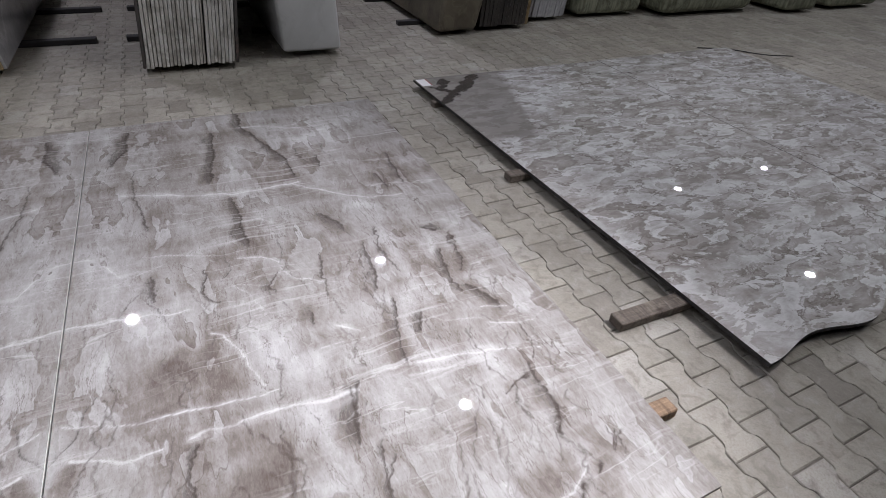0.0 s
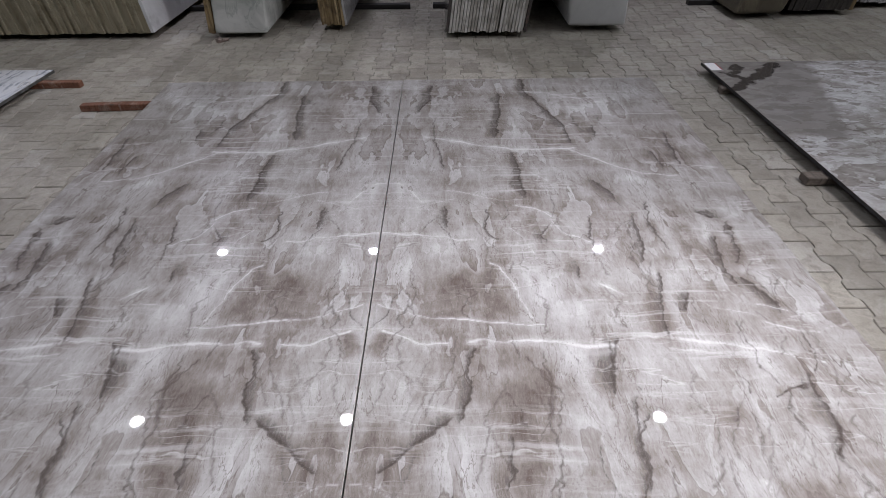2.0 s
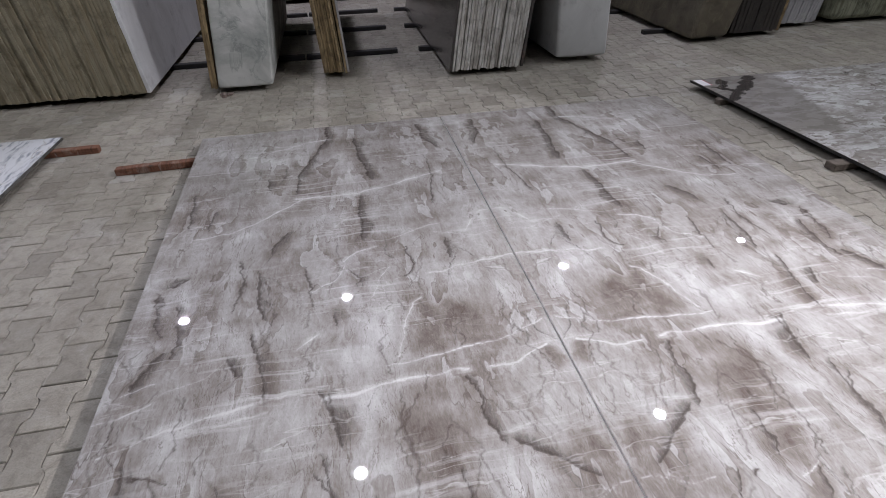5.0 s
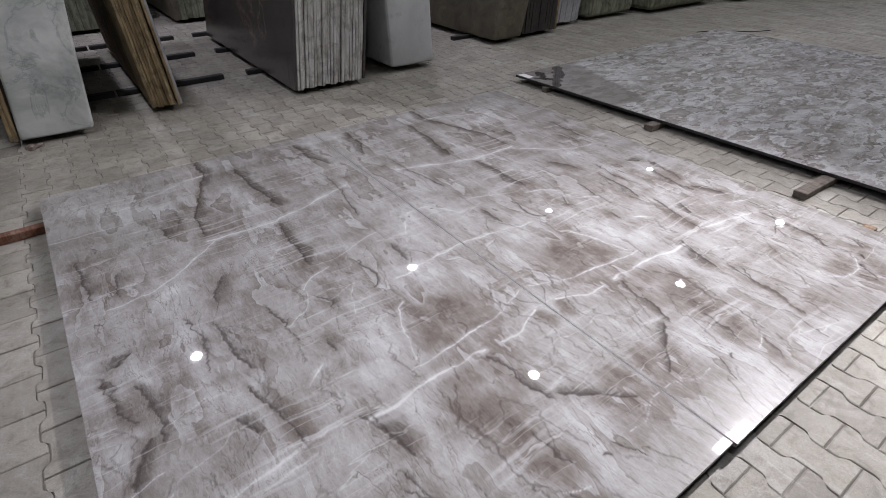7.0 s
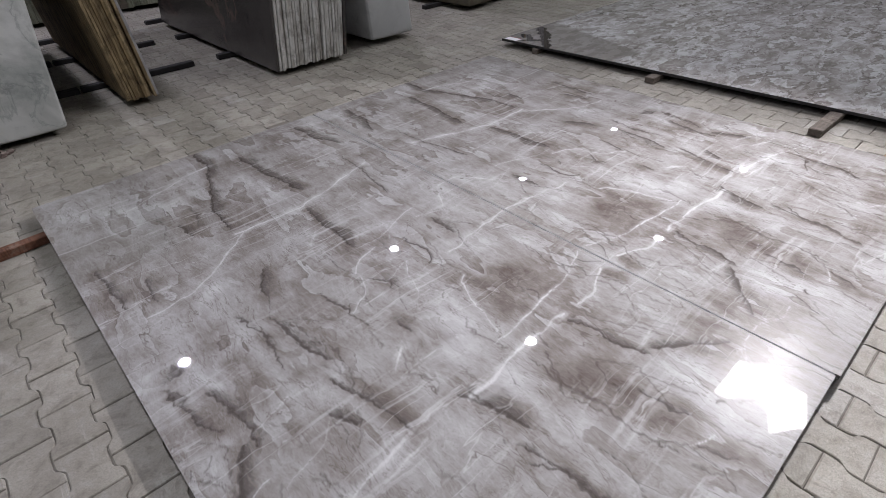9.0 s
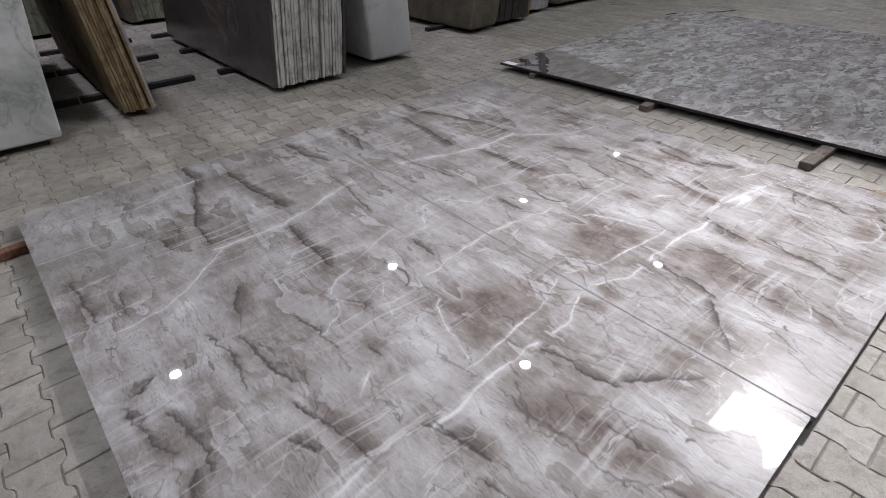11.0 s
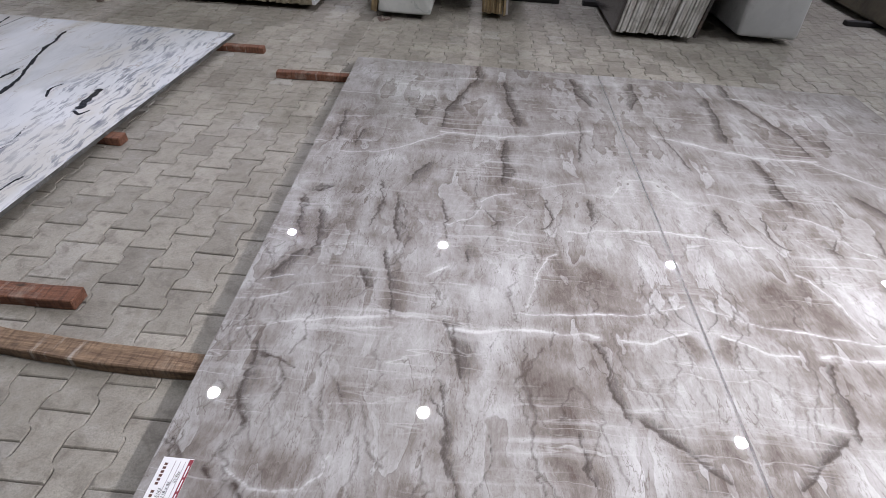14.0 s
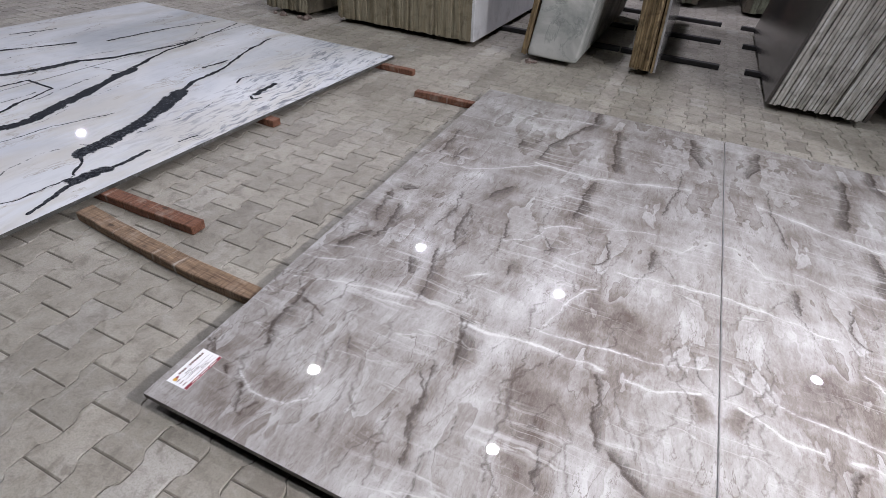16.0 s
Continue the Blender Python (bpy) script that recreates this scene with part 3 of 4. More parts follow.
UMBER_WISPS_C = [
    (0.018, 0.6, [(1.45, 0.61), (1.43, 0.49), (1.43, 0.42), (1.4, 0.33)]),
    (0.016, 0.6, [(1.16, 0.47), (1.14, 0.44)]),
    (0.018, 0.6, [(0.89, 0.46), (0.85, 0.4), (0.84, 0.26)]),
    (0.02, 0.7, [(0.85, 0.75), (0.84, 0.66), (0.81, 0.56)]),
    (0.016, 0.75, [(1.14, 1.1), (1.1, 0.98), (1.07, 0.88), (1.06, 0.78)]),
    (0.018, 0.65, [(0.88, 0.76), (0.85, 0.68), (0.81, 0.55)]),
    (0.012, 0.55, [(0.86, 0.52), (0.84, 0.32), (0.8, 0.17)]),
    (0.012, 0.7, [(0.38, 0.73), (0.35, 0.65), (0.36, 0.55), (0.33, 0.46)]),
    (0.011, 0.65, [(0.29, 0.45), (0.2, 0.39), (0.14, 0.33), (0.1, 0.29)]),
    (0.011, 0.7, [(0.47, 0.39), (0.47, 0.29), (0.44, 0.24)]),
]
UMBER_WISPS_D = [
    (0.009, 0.6, [(0.54, 0.19), (0.52, 0.13), (0.5, 0.09)]),
    (0.009, 0.6, [(0.3, 0.22), (0.27, 0.16), (0.26, 0.13)]),
]
TAUPE_SMOKE = [
    (0.08, 0.5, [(1.45, 2.19), (1.44, 2.0)]),
    (0.07, 0.35, [(1.29, 2.15), (1.17, 2.17)]),
    (0.06, 0.5, [(1.0, 2.51), (1.09, 2.28)]),
    (0.07, 0.45, [(1.34, 1.57), (1.4, 1.48)]),
    (0.06, 0.4, [(1.31, 1.37), (1.36, 1.15)]),
    (0.055, 0.65, [(1.02, 1.73), (1.05, 1.66)]),
    (0.05, 0.4, [(1.08, 1.43), (1.06, 1.21)]),
    (0.055, 0.65, [(0.73, 1.79), (0.71, 1.64)]),
    (0.055, 0.55, [(0.71, 1.43), (0.66, 1.42)]),
    (0.07, 0.3, [(0.42, 1.68), (0.23, 1.86)]),
    (0.06, 0.5, [(0.43, 1.47), (0.32, 1.4)]),
    (0.1, 0.25, [(0.5, 2.58), (0.35, 2.46)]),
    (0.06, 0.5, [(0.17, 2.8), (0.14, 2.38)]),
    (0.06, 0.4, [(1.25, 0.89), (1.29, 0.81)]),
]
TAUPE_SMOKE_B = [
    (0.035, 0.75, [(1.09, 1.08), (1.05, 0.93), (1.03, 0.79)]),
    (0.04, 0.4, [(0.86, 1.1), (0.79, 1.14)]),
    (0.04, 0.5, [(0.82, 0.66), (0.8, 0.58)]),
    (0.05, 0.55, [(1.43, 0.4), (1.42, 0.51)]),
    (0.05, 0.4, [(1.52, 0.38), (1.54, 0.52)]),
    (0.045, 0.3, [(1.27, 0.4), (1.32, 0.48)]),
    (0.05, 0.55, [(0.87, 0.32), (0.83, 0.43)]),
    (0.03, 0.5, [(1.23, 0.24), (1.21, 0.23)]),
    (0.03, 0.6, [(1.55, 0.23), (1.53, 0.21)]),
    (0.04, 0.45, [(1.48, 0.69), (1.42, 0.61), (1.34, 0.54)]),
    (0.04, 0.4, [(1.2, 0.97), (1.18, 0.89)]),
    (0.05, 0.45, [(1.5, 1.27), (1.49, 1.17)]),
    (0.05, 0.4, [(0.96, 2.04), (1.04, 1.94)]),
]
TAUPE_SMOKE_C = [
    (0.09, 0.8, [(0.44, 0.93), (0.37, 1.01), (0.28, 0.93)]),
    (0.075, 0.8, [(0.57, 0.6), (0.5, 0.5), (0.54, 0.4)]),
    (0.045, 0.6, [(0.54, 0.32), (0.47, 0.24)]),
    (0.05, 0.55, [(0.52, 0.13), (0.47, 0.1)]),
    (0.04, 0.45, [(0.26, 0.18), (0.26, 0.16)]),
    (0.022, 0.8, [(0.07, 0.8), (0.04, 0.71)]),
    (0.03, 0.65, [(0.06, 0.42), (0.05, 0.37)]),
    (0.03, 0.5, [(0.84, 0.34), (0.81, 0.19)]),
    (0.05, 0.5, [(0.94, 0.2), (0.92, 0.16)]),
    (0.035, 0.4, [(0.36, 0.65), (0.32, 0.61)]),
    (0.03, 0.35, [(0.22, 0.63), (0.19, 0.54)]),
    (0.035, 0.4, [(0.22, 0.38), (0.17, 0.34)]),
]
WHITE_VEINS = [
    (0.011, 0.8, [(1.31, 2.71), (1.12, 2.78), (0.82, 2.89)]),
    (0.009, 1, [(0.99, 2.12), (0.82, 2.11), (0.65, 2.11), (0.48, 2.15), (0.17, 2.26)]),
    (0.011, 0.75, [(1.47, 1.82), (1.28, 1.85), (1.12, 1.95), (0.96, 2.11)]),
    (0.012, 0.4, [(0.81, 1.78), (0.7, 1.9)]),
    (0.004, 0.8, [(0.77, 1.49), (0.71, 1.55), (0.61, 1.57)]),
    (0.004, 0.7, [(0.91, 1.3), (0.82, 1.36), (0.76, 1.46)]),
    (0.004, 0.5, [(0.7, 1.36), (0.57, 1.41)]),
    (0.004, 0.6, [(0.67, 1.21), (0.62, 1.33), (0.57, 1.41)]),
    (0.008, 0.85, [(0.41, 1.32), (0.34, 1.31), (0.24, 1.35), (0.01, 1.37)]),
    (0.004, 0.6, [(1.42, 1.09), (1.27, 1.12)]),
]
WHITE_VEINS_B = [
    (0.008, 0.7, [(1.6, 0.78), (1.51, 0.81), (1.43, 0.83)]),
    (0.003, 0.6, [(1.54, 0.89), (1.43, 0.92)]),
    (0.004, 0.5, [(1.41, 0.86), (1.27, 0.91), (1.22, 0.96)]),
    (0.01, 0.8, [(1.54, 0.66), (1.34, 0.72), (1.2, 0.74), (0.99, 0.78)]),
    (0.008, 0.7, [(1.33, 0.68), (1.09, 0.71), (1.04, 0.73)]),
    (0.003, 0.5, [(1.18, 0.41), (1.06, 0.43), (0.96, 0.46)]),
    (0.004, 0.5, [(0.96, 0.95), (0.8, 0.96)]),
    (0.02, 0.4, [(1.32, 2.42), (1.22, 2.4)]),
    (0.0035, 0.9, [(0.64, 0.82), (0.52, 0.83), (0.29, 0.87), (0.16, 0.89), (0.02, 0.95)]),
    (0.014, 0.9, [(0.87, 0.73), (0.7, 0.74), (0.5, 0.76), (0.37, 0.76)]),
]
WHITE_VEINS_C = [
    (0.012, 0.85, [(0.29, 0.75), (0.19, 0.76), (0.06, 0.81)]),
    (0.004, 0.8, [(0.59, 0.86), (0.55, 1.0), (0.51, 1.13), (0.47, 1.16)]),
    (0.011, 1, [(0.95, 0.99), (0.88, 1.05)]),
    (0.003, 0.6, [(0.55, 0.2), (0.5, 0.18), (0.47, 0.17)]),
    (0.003, 0.6, [(0.23, 0.23), (0.16, 0.22), (0.02, 0.26)]),
    (0.003, 0.5, [(0.52, 0.44), (0.39, 0.44)]),
    (0.003, 0.4, [(1.05, 0.5), (0.87, 0.55)]),
    (0.005, 0.6, [(0.18, 1.62), (0.13, 1.7), (0.06, 1.78)]),
    (0.004, 0.6, [(0.53, 1.62), (0.26, 1.73)]),
    (0.004, 0.5, [(0.33, 1.63), (0.14, 1.56), (0.03, 1.59)]),
]
WHITE_MIST = [
    (0.05, 0.8, [(1.28, 1.75), (1.22, 1.81)]),
    (0.05, 0.75, [(0.74, 2.63), (0.71, 2.3)]),
    (0.06, 0.5, [(0.39, 3.04), (0.28, 3.01)]),
    (0.05, 0.4, [(0.81, 2.0), (0.86, 1.63)]),
    (0.05, 0.6, [(0.55, 1.72), (0.5, 1.68)]),
    (0.05, 0.4, [(0.86, 1.46), (0.84, 1.4)]),
    (0.025, 0.8, [(1.58, 1.5), (1.56, 1.53)]),
    (0.02, 0.75, [(1.45, 1.44), (1.41, 1.32)]),
    (0.035, 0.85, [(1.53, 1.09), (1.53, 1.0)]),
    (0.025, 0.6, [(1.51, 1.16), (1.47, 1.1)]),
    (0.05, 0.5, [(1.26, 1.19), (1.24, 1.12)]),
    (0.04, 0.5, [(1.6, 0.85), (1.57, 0.88)]),
    (0.055, 0.55, [(1.35, 0.62), (1.34, 0.7)]),
    (0.055, 0.6, [(1.1, 0.64), (1.08, 0.66)]),
]
WHITE_MIST_B = [
    (0.07, 0.6, [(0.98, 0.63), (0.96, 0.66)]),
    (0.05, 0.75, [(1.07, 0.31), (1.08, 0.26)]),
    (0.085, 0.75, [(0.65, 1.09), (0.72, 0.91)]),
    (0.06, 0.5, [(0.95, 0.84), (0.92, 0.85)]),
    (0.05, 0.6, [(0.1, 1.17), (0.1, 1.11)]),
    (0.05, 0.55, [(0.18, 1.62), (0.12, 1.42)]),
    (0.075, 0.6, [(0.3, 1.25), (0.24, 1.24)]),
    (0.05, 0.4, [(1.56, 2.84), (1.11, 2.61)]),
    (0.06, 0.5, [(0.04, 3.1), (0.1, 2.9)]),
    (0.05, 0.4, [(1.19, 1.59), (1.21, 1.5)]),
    (0.08, 0.8, [(0.77, 0.92), (0.72, 0.89)]),
    (0.05, 0.6, [(0.7, 0.7), (0.71, 0.67)]),
    (0.07, 0.5, [(0.97, 0.65), (0.94, 0.61)]),
    (0.06, 0.6, [(0.86, 0.08), (0.84, 0.06)]),
]
WHITE_MIST_C = [
    (0.06, 0.4, [(0.35, 0.23), (0.31, 0.36)]),
    (0.05, 0.4, [(0.15, 0.57), (0.14, 0.5)]),
    (0.055, 0.7, [(0.15, 1.22), (0.14, 1.07)]),
    (0.06, 0.35, [(0.71, 0.55), (0.69, 0.46)]),
    (0.05, 0.4, [(0.42, 0.14), (0.38, 0.17)]),
]
HAIR_CRACKS = [
    (0.005, 1, [(1.53, 0.8), (1.52, 0.69), (1.5, 0.65), (1.48, 0.63)]),
    (0.005, 1, [(1.44, 0.58), (1.41, 0.56), (1.32, 0.53), (1.31, 0.52)]),
    (0.0045, 0.8, [(1.37, 0.55), (1.33, 0.48), (1.32, 0.41)]),
    (0.004, 0.8, [(1.23, 0.63), (1.24, 0.58), (1.23, 0.53)]),
    (0.0035, 0.6, [(1.2, 0.46), (1.2, 0.39), (1.17, 0.34)]),
    (0.0035, 0.6, [(1.09, 0.43), (1.06, 0.35), (1.04, 0.29), (1.01, 0.25)]),
    (0.004, 0.7, [(0.56, 0.68), (0.62, 0.57), (0.6, 0.45)]),
    (0.005, 1, [(1.58, 0.27), (1.54, 0.25), (1.51, 0.22)]),
    (0.003, 0.5, [(0.8, 0.85), (0.79, 0.75)]),
    (0.004, 0.8, [(0.62, 0.7), (0.62, 0.57), (0.59, 0.45), (0.6, 0.34), (0.59, 0.21)]),
]
HAIR_CRACKS_B = [
    (0.0035, 0.6, [(0.32, 0.78), (0.3, 0.64), (0.24, 0.55), (0.21, 0.47)]),
    (0.003, 0.5, [(0.1, 0.79), (0.08, 0.69), (0.08, 0.56), (0.04, 0.48)]),
    (0.0035, 0.6, [(0.4, 0.45), (0.39, 0.35), (0.37, 0.26)]),
    (0.0035, 0.6, [(0.6, 0.16), (0.58, 0.12), (0.56, 0.08)]),
    (0.009, 1, [(0.35, 0.2), (0.33, 0.19)]),
    (0.004, 0.6, [(0.44, 0.13), (0.42, 0.1)]),
    (0.003, 0.5, [(0.48, 0.6), (0.43, 0.51), (0.4, 0.46)]),
    (0.003, 0.5, [(0.93, 1.19), (0.93, 1.09)]),
    (0.003, 0.6, [(0.56, 1.16), (0.53, 1.1)]),
]

CORNER_CRACKS = [
    (0.005, 1, [(1.56, 0.28), (1.51, 0.23)]),
    (0.005, 1, [(1.55, 0.23), (1.56, 0.27), (1.56, 0.28)]),
    (0.005, 1, [(1.44, 0.2), (1.42, 0.17)]),
    (0.006, 1, [(1.37, 0.16), (1.34, 0.13), (1.32, 0.09), (1.29, 0.07)]),
    (0.004, 0.9, [(1.29, 0.07), (1.28, 0.13)]),
    (0.005, 1, [(1.43, 0.44), (1.42, 0.36), (1.39, 0.33)]),
    (0.004, 1, [(1.35, 0.51), (1.32, 0.47)]),
    (0.003, 0.6, [(1.39, 0.33), (1.41, 0.24), (1.44, 0.2)]),
]
CORNER_SMOKE = [
    (0.05, 0.75, [(1.33, 0.22), (1.27, 0.21)]),
    (0.055, 0.7, [(1.43, 0.14), (1.38, 0.07)]),
    (0.05, 0.55, [(1.46, 0.33), (1.41, 0.35)]),
    (0.05, 0.5, [(1.49, 0.25), (1.47, 0.18)]),
    (0.04, 0.5, [(1.29, 0.11), (1.27, 0.06)]),
    (0.035, 0.5, [(1.4, 0.48), (1.36, 0.45)]),
]
CORNER_VEINS = [
    (0.004, 0.8, [(1.4, 0.2), (1.32, 0.15), (1.25, 0.15), (1.19, 0.16), (1.15, 0.2), (1.14, 0.26)]),
]


def grey_masks(u, v):
    """White veins, umber wisps, cloud tone (dark under one half, pale over it) and hair cracks of the grey slabs."""
    uu = u + wobble(u, v, 3, 9, 0.012) + wobble(u, v, 5, 34, 0.008) + wobble(u, v, 7, 90, 0.004)
    vv = v + wobble(u, v, 4, 9, 0.016) + wobble(u, v, 6, 30, 0.008) + wobble(u, v, 8, 85, 0.004)
    u3, v3 = uu + wobble(u, v, 17, 60, 0.010) + wobble(u, v, 19, 150, 0.005), vv + wobble(u, v, 18, 60, 0.008)
    swell = 1 + np.clip(wobble(u, v, 31, 12, 0.9), -0.5, 0.7)
    r, g, smoke, mist, a = (np.zeros_like(u) for _ in range(5))
    for w, k, pts in CORNER_VEINS + WHITE_VEINS + WHITE_VEINS_B + WHITE_VEINS_C:
        add_mark(r, stroke, 0.45 * k, uu, vv, pts, w * 3.0 * swell)
        add_mark(r, stroke, k, uu, vv, pts, np.maximum(w * 0.55 * swell, 0.0026))
    for w, k, pts in UMBER_WISPS + UMBER_WISPS_B + UMBER_WISPS_C + UMBER_WISPS_D:
        add_mark(g, plume, 1.05 * k, u3, v3, pts, w * 1.25 * swell)
        add_mark(smoke, stroke, 0.55 * k, uu, vv, pts, w * 2.4 * swell)
        add_mark(a, stroke, min(1.0, 1.15 * k), u3, v3, pts, 0.0036 * swell)
    for w, k, pts in CORNER_SMOKE + TAUPE_SMOKE + TAUPE_SMOKE_B + TAUPE_SMOKE_C:
        add_mark(smoke, stroke, k, u3, v3, pts, w * swell)
    for w, k, pts in WHITE_MIST + WHITE_MIST_B + WHITE_MIST_C:
        add_mark(mist, stroke, k, u3, v3, pts, w * swell)
    for w, k, pts in CORNER_CRACKS + HAIR_CRACKS + HAIR_CRACKS_B:
        add_mark(a, stroke, k, u3, v3, pts, np.maximum(w * swell, 0.0034))
    wild = random.Random(41)
    for _ in range(30):
        x, y = wild.uniform(0.05, 1.65), wild.uniform(0.1, 3.1)
        pts = [(x, y)]
        for _ in range(wild.randint(3, 5)):
            x, y = x + wild.uniform(-0.06, 0.04), y - wild.uniform(0.04, 0.10)
            pts.append((x, y))
        add_mark(g, plume, wild.uniform(0.2, 0.45), uu, vv, pts, wild.uniform(0.006, 0.016) * swell)
    for _ in range(60):
        x, y = wild.uniform(0.05, 1.65), wild.uniform(0.0, 1.5)
        pts = [(x, y)]
        for _ in range(wild.randint(3, 6)):
            x, y = x + wild.uniform(-0.035, 0.03), y - wild.uniform(0.02, 0.06)
            pts.append((x, y))
        add_mark(a, stroke, wild.uniform(0.35, 0.75), u3, v3, pts, 0.0030)
    for _ in range(50):
        x, y = wild.uniform(0.0, 1.6), wild.uniform(0.1, 3.0)
        pts = [(x, y), (x + wild.uniform(0.08, 0.25), y - wild.uniform(0.0, 0.05))]
        add_mark(r, stroke, wild.uniform(0.12, 0.28), u3, v3, pts, wild.uniform(0.003, 0.008) * swell)
    smoke = np.minimum(smoke, 0.62) * np.clip(0.85 + wobble(u3, v3, 37, 30, 0.55), 0.35, 1.3)
    return r, g, np.clip(0.49 + 0.34 * mist - 0.46 * smoke, 0, 1), a


const = lambda c: (lambda q: np.zeros_like(q) + c)
# Dark colour carries the shade on the grey slabs' near edges.
M_GREY_SHADED_EDGE = face_stone("shaded_grey_marble_sawn_edge", (0.05, 0.045, 0.04), (0.16, 0.15, 0.14), (0.4, 0.4, 0.4), 6.0, 0.5)
# Almost black: the shadow gap under the clouded slabs is put into this colour.
M_SHADED_EDGE = face_stone("shaded_grey_sawn_edge", (0.010, 0.009, 0.009), (0.03, 0.028, 0.026), (0.06, 0.06, 0.06), 6.0, 0.8)
# Whitish edge coloured dark to stand in for the shadow beneath the white slabs.
M_WHITE_SHADED_EDGE = face_stone("shaded_white_marble_sawn_edge", (0.035, 0.035, 0.032), (0.10, 0.10, 0.094), (0.2, 0.2, 0.2), 6.0, 0.6)
far_edge = lambda s: 3.105 + 0.004 * np.sin(5 * s)
left_slab = lying_slab("marble_slab", (lambda y: -1.58 - 0.020 * y, const(-0.0036)), (const(0.01), far_edge), 400, 680, grey_masks, M_GREY, M_GREY_SHADED_EDGE, None)
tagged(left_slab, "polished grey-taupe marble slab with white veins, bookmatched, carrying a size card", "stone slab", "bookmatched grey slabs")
right_slab = lying_slab("marble_slab", (const(0.0036), lambda y: 1.73 - 0.004 * y + 0.005 * np.sin(4 * y)), (const(0.0), far_edge), 430, 680, grey_masks, M_GREY, M_GREY_SHADED_EDGE, None, z=SLAB_Z + 0.001)
tagged(right_slab, "polished grey-taupe marble slab with white veins, mirror of its neighbour", "stone slab", "bookmatched grey slabs")

# Same sawn stone as the outer edges; the light on it is coloured in.
M_LIT_SEAM = plain("lit_sawn_seam_face", (0.76, 0.75, 0.74), 0.7, 0, 0.6, 40.0)
for slab, side in ((left_slab, -1), (right_slab, 1)):
    ends = sorted((side * 0.0041, side * 0.0033))
    part("seam_face", box_bm(*ends, 0.014, 3.09, SLAB_Z - SLAB_T + 0.001, SLAB_Z - 0.0004), M_LIT_SEAM, slab, "sawn face along the joint, coloured pale as if lit")


def cloud_masks(u, v):
    uu, vv = u + wobble(u, v, 9, 14, 0.03) + wobble(u, v, 10, 45, 0.02), v + wobble(u, v, 2, 14, 0.03) + wobble(u, v, 12, 50, 0.02)
    d = np.zeros_like(u)
    for w, k, pts in ((0.05, 1.0, [(2.24, 2.89), (2.38, 3.03), (2.54, 3.17), (2.68, 3.33)]), (0.04, 0.95, [(2.38, 3.03), (2.33, 3.15), (2.42, 3.3)]), (0.03, 0.8, [(2.3, 3.12), (2.24, 3.2)]),
                      (0.05, 0.36, [(3.1, 3.3), (3.55, 3.2), (3.9, 3.05), (4.4, 3.0), (4.7, 3.1)]), (0.020, 0.42, [(2.84, 0.82), (2.88, 0.74), (2.90, 0.66)])):
        d = np.maximum(d, k * stroke(uu, vv, pts, w))
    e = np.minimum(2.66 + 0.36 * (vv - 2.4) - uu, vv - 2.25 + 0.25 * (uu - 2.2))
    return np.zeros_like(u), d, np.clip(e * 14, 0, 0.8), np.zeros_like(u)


ragged_near = lambda s: 0.27 + 0.03 * np.sin(6.5 * s + 2.6) - 0.03 * np.cos(17 * s) + 0.1 * s
slab = lying_slab("marble_slab", (lambda y: 2.298 - 0.033 * y, const(4.03)), (ragged_near, const(3.38)), 150, 240, cloud_masks, M_CLOUD, M_SHADED_EDGE, None, False)
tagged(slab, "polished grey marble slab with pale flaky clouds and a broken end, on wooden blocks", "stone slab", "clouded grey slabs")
slab = lying_slab("marble_slab", (const(4.035), const(5.75)), (lambda s: 0.34 + 0.03 * np.sin(9 * s), const(3.39)), 100, 180, cloud_masks, M_CLOUD, M_SHADED_EDGE, None, False)
tagged(slab, "polished grey marble slab with pale flaky clouds, beside its pair", "stone slab", "clouded grey slabs")

INK_VEINS = [
    (0.05, 1, [(-3.66, 0.88), (-3.65, 1.05), (-3.71, 1.22), (-3.78, 1.46), (-3.87, 1.73), (-3.94, 1.94)]),
    (0.022, 0.95, [(-3.94, 1.94), (-4.03, 2.14), (-4.09, 2.35), (-4.14, 2.67)]),
    (0.008, 0.8, [(-4.14, 2.67), (-4.28, 3.35)]),
    (0.045, 1, [(-3.07, 0.91), (-3.09, 1.11), (-3.17, 1.39), (-3.27, 1.65), (-3.34, 1.81)]),
    (0.018, 0.95, [(-3.34, 1.81), (-3.42, 1.99), (-3.45, 2.22)]),
    (0.012, 0.9, [(-3.45, 2.22), (-3.53, 2.46), (-3.63, 2.76), (-3.73, 3.15)]),
]
INK_BRANCHES = [
    (0.007, 0.9, [(-3.07, 0.91), (-2.99, 0.86), (-2.91, 0.75)]),
    (0.014, 0.8, [(-2.75, 0.44), (-2.83, 0.67), (-2.82, 0.86), (-2.82, 1.1)]),
    (0.035, 0.72, [(-2.87, 0.71), (-2.82, 0.86)]),
    (0.028, 1, [(-4.47, 1.37), (-4.4, 1.54), (-4.36, 1.84), (-4.25, 2.03)]),
    (0.024, 1, [(-4.25, 2.03), (-4.17, 2.42), (-4.15, 2.71)]),
    (0.02, 0.95, [(-4.97, 1.67), (-4.88, 1.86), (-4.78, 2.1)]),
]
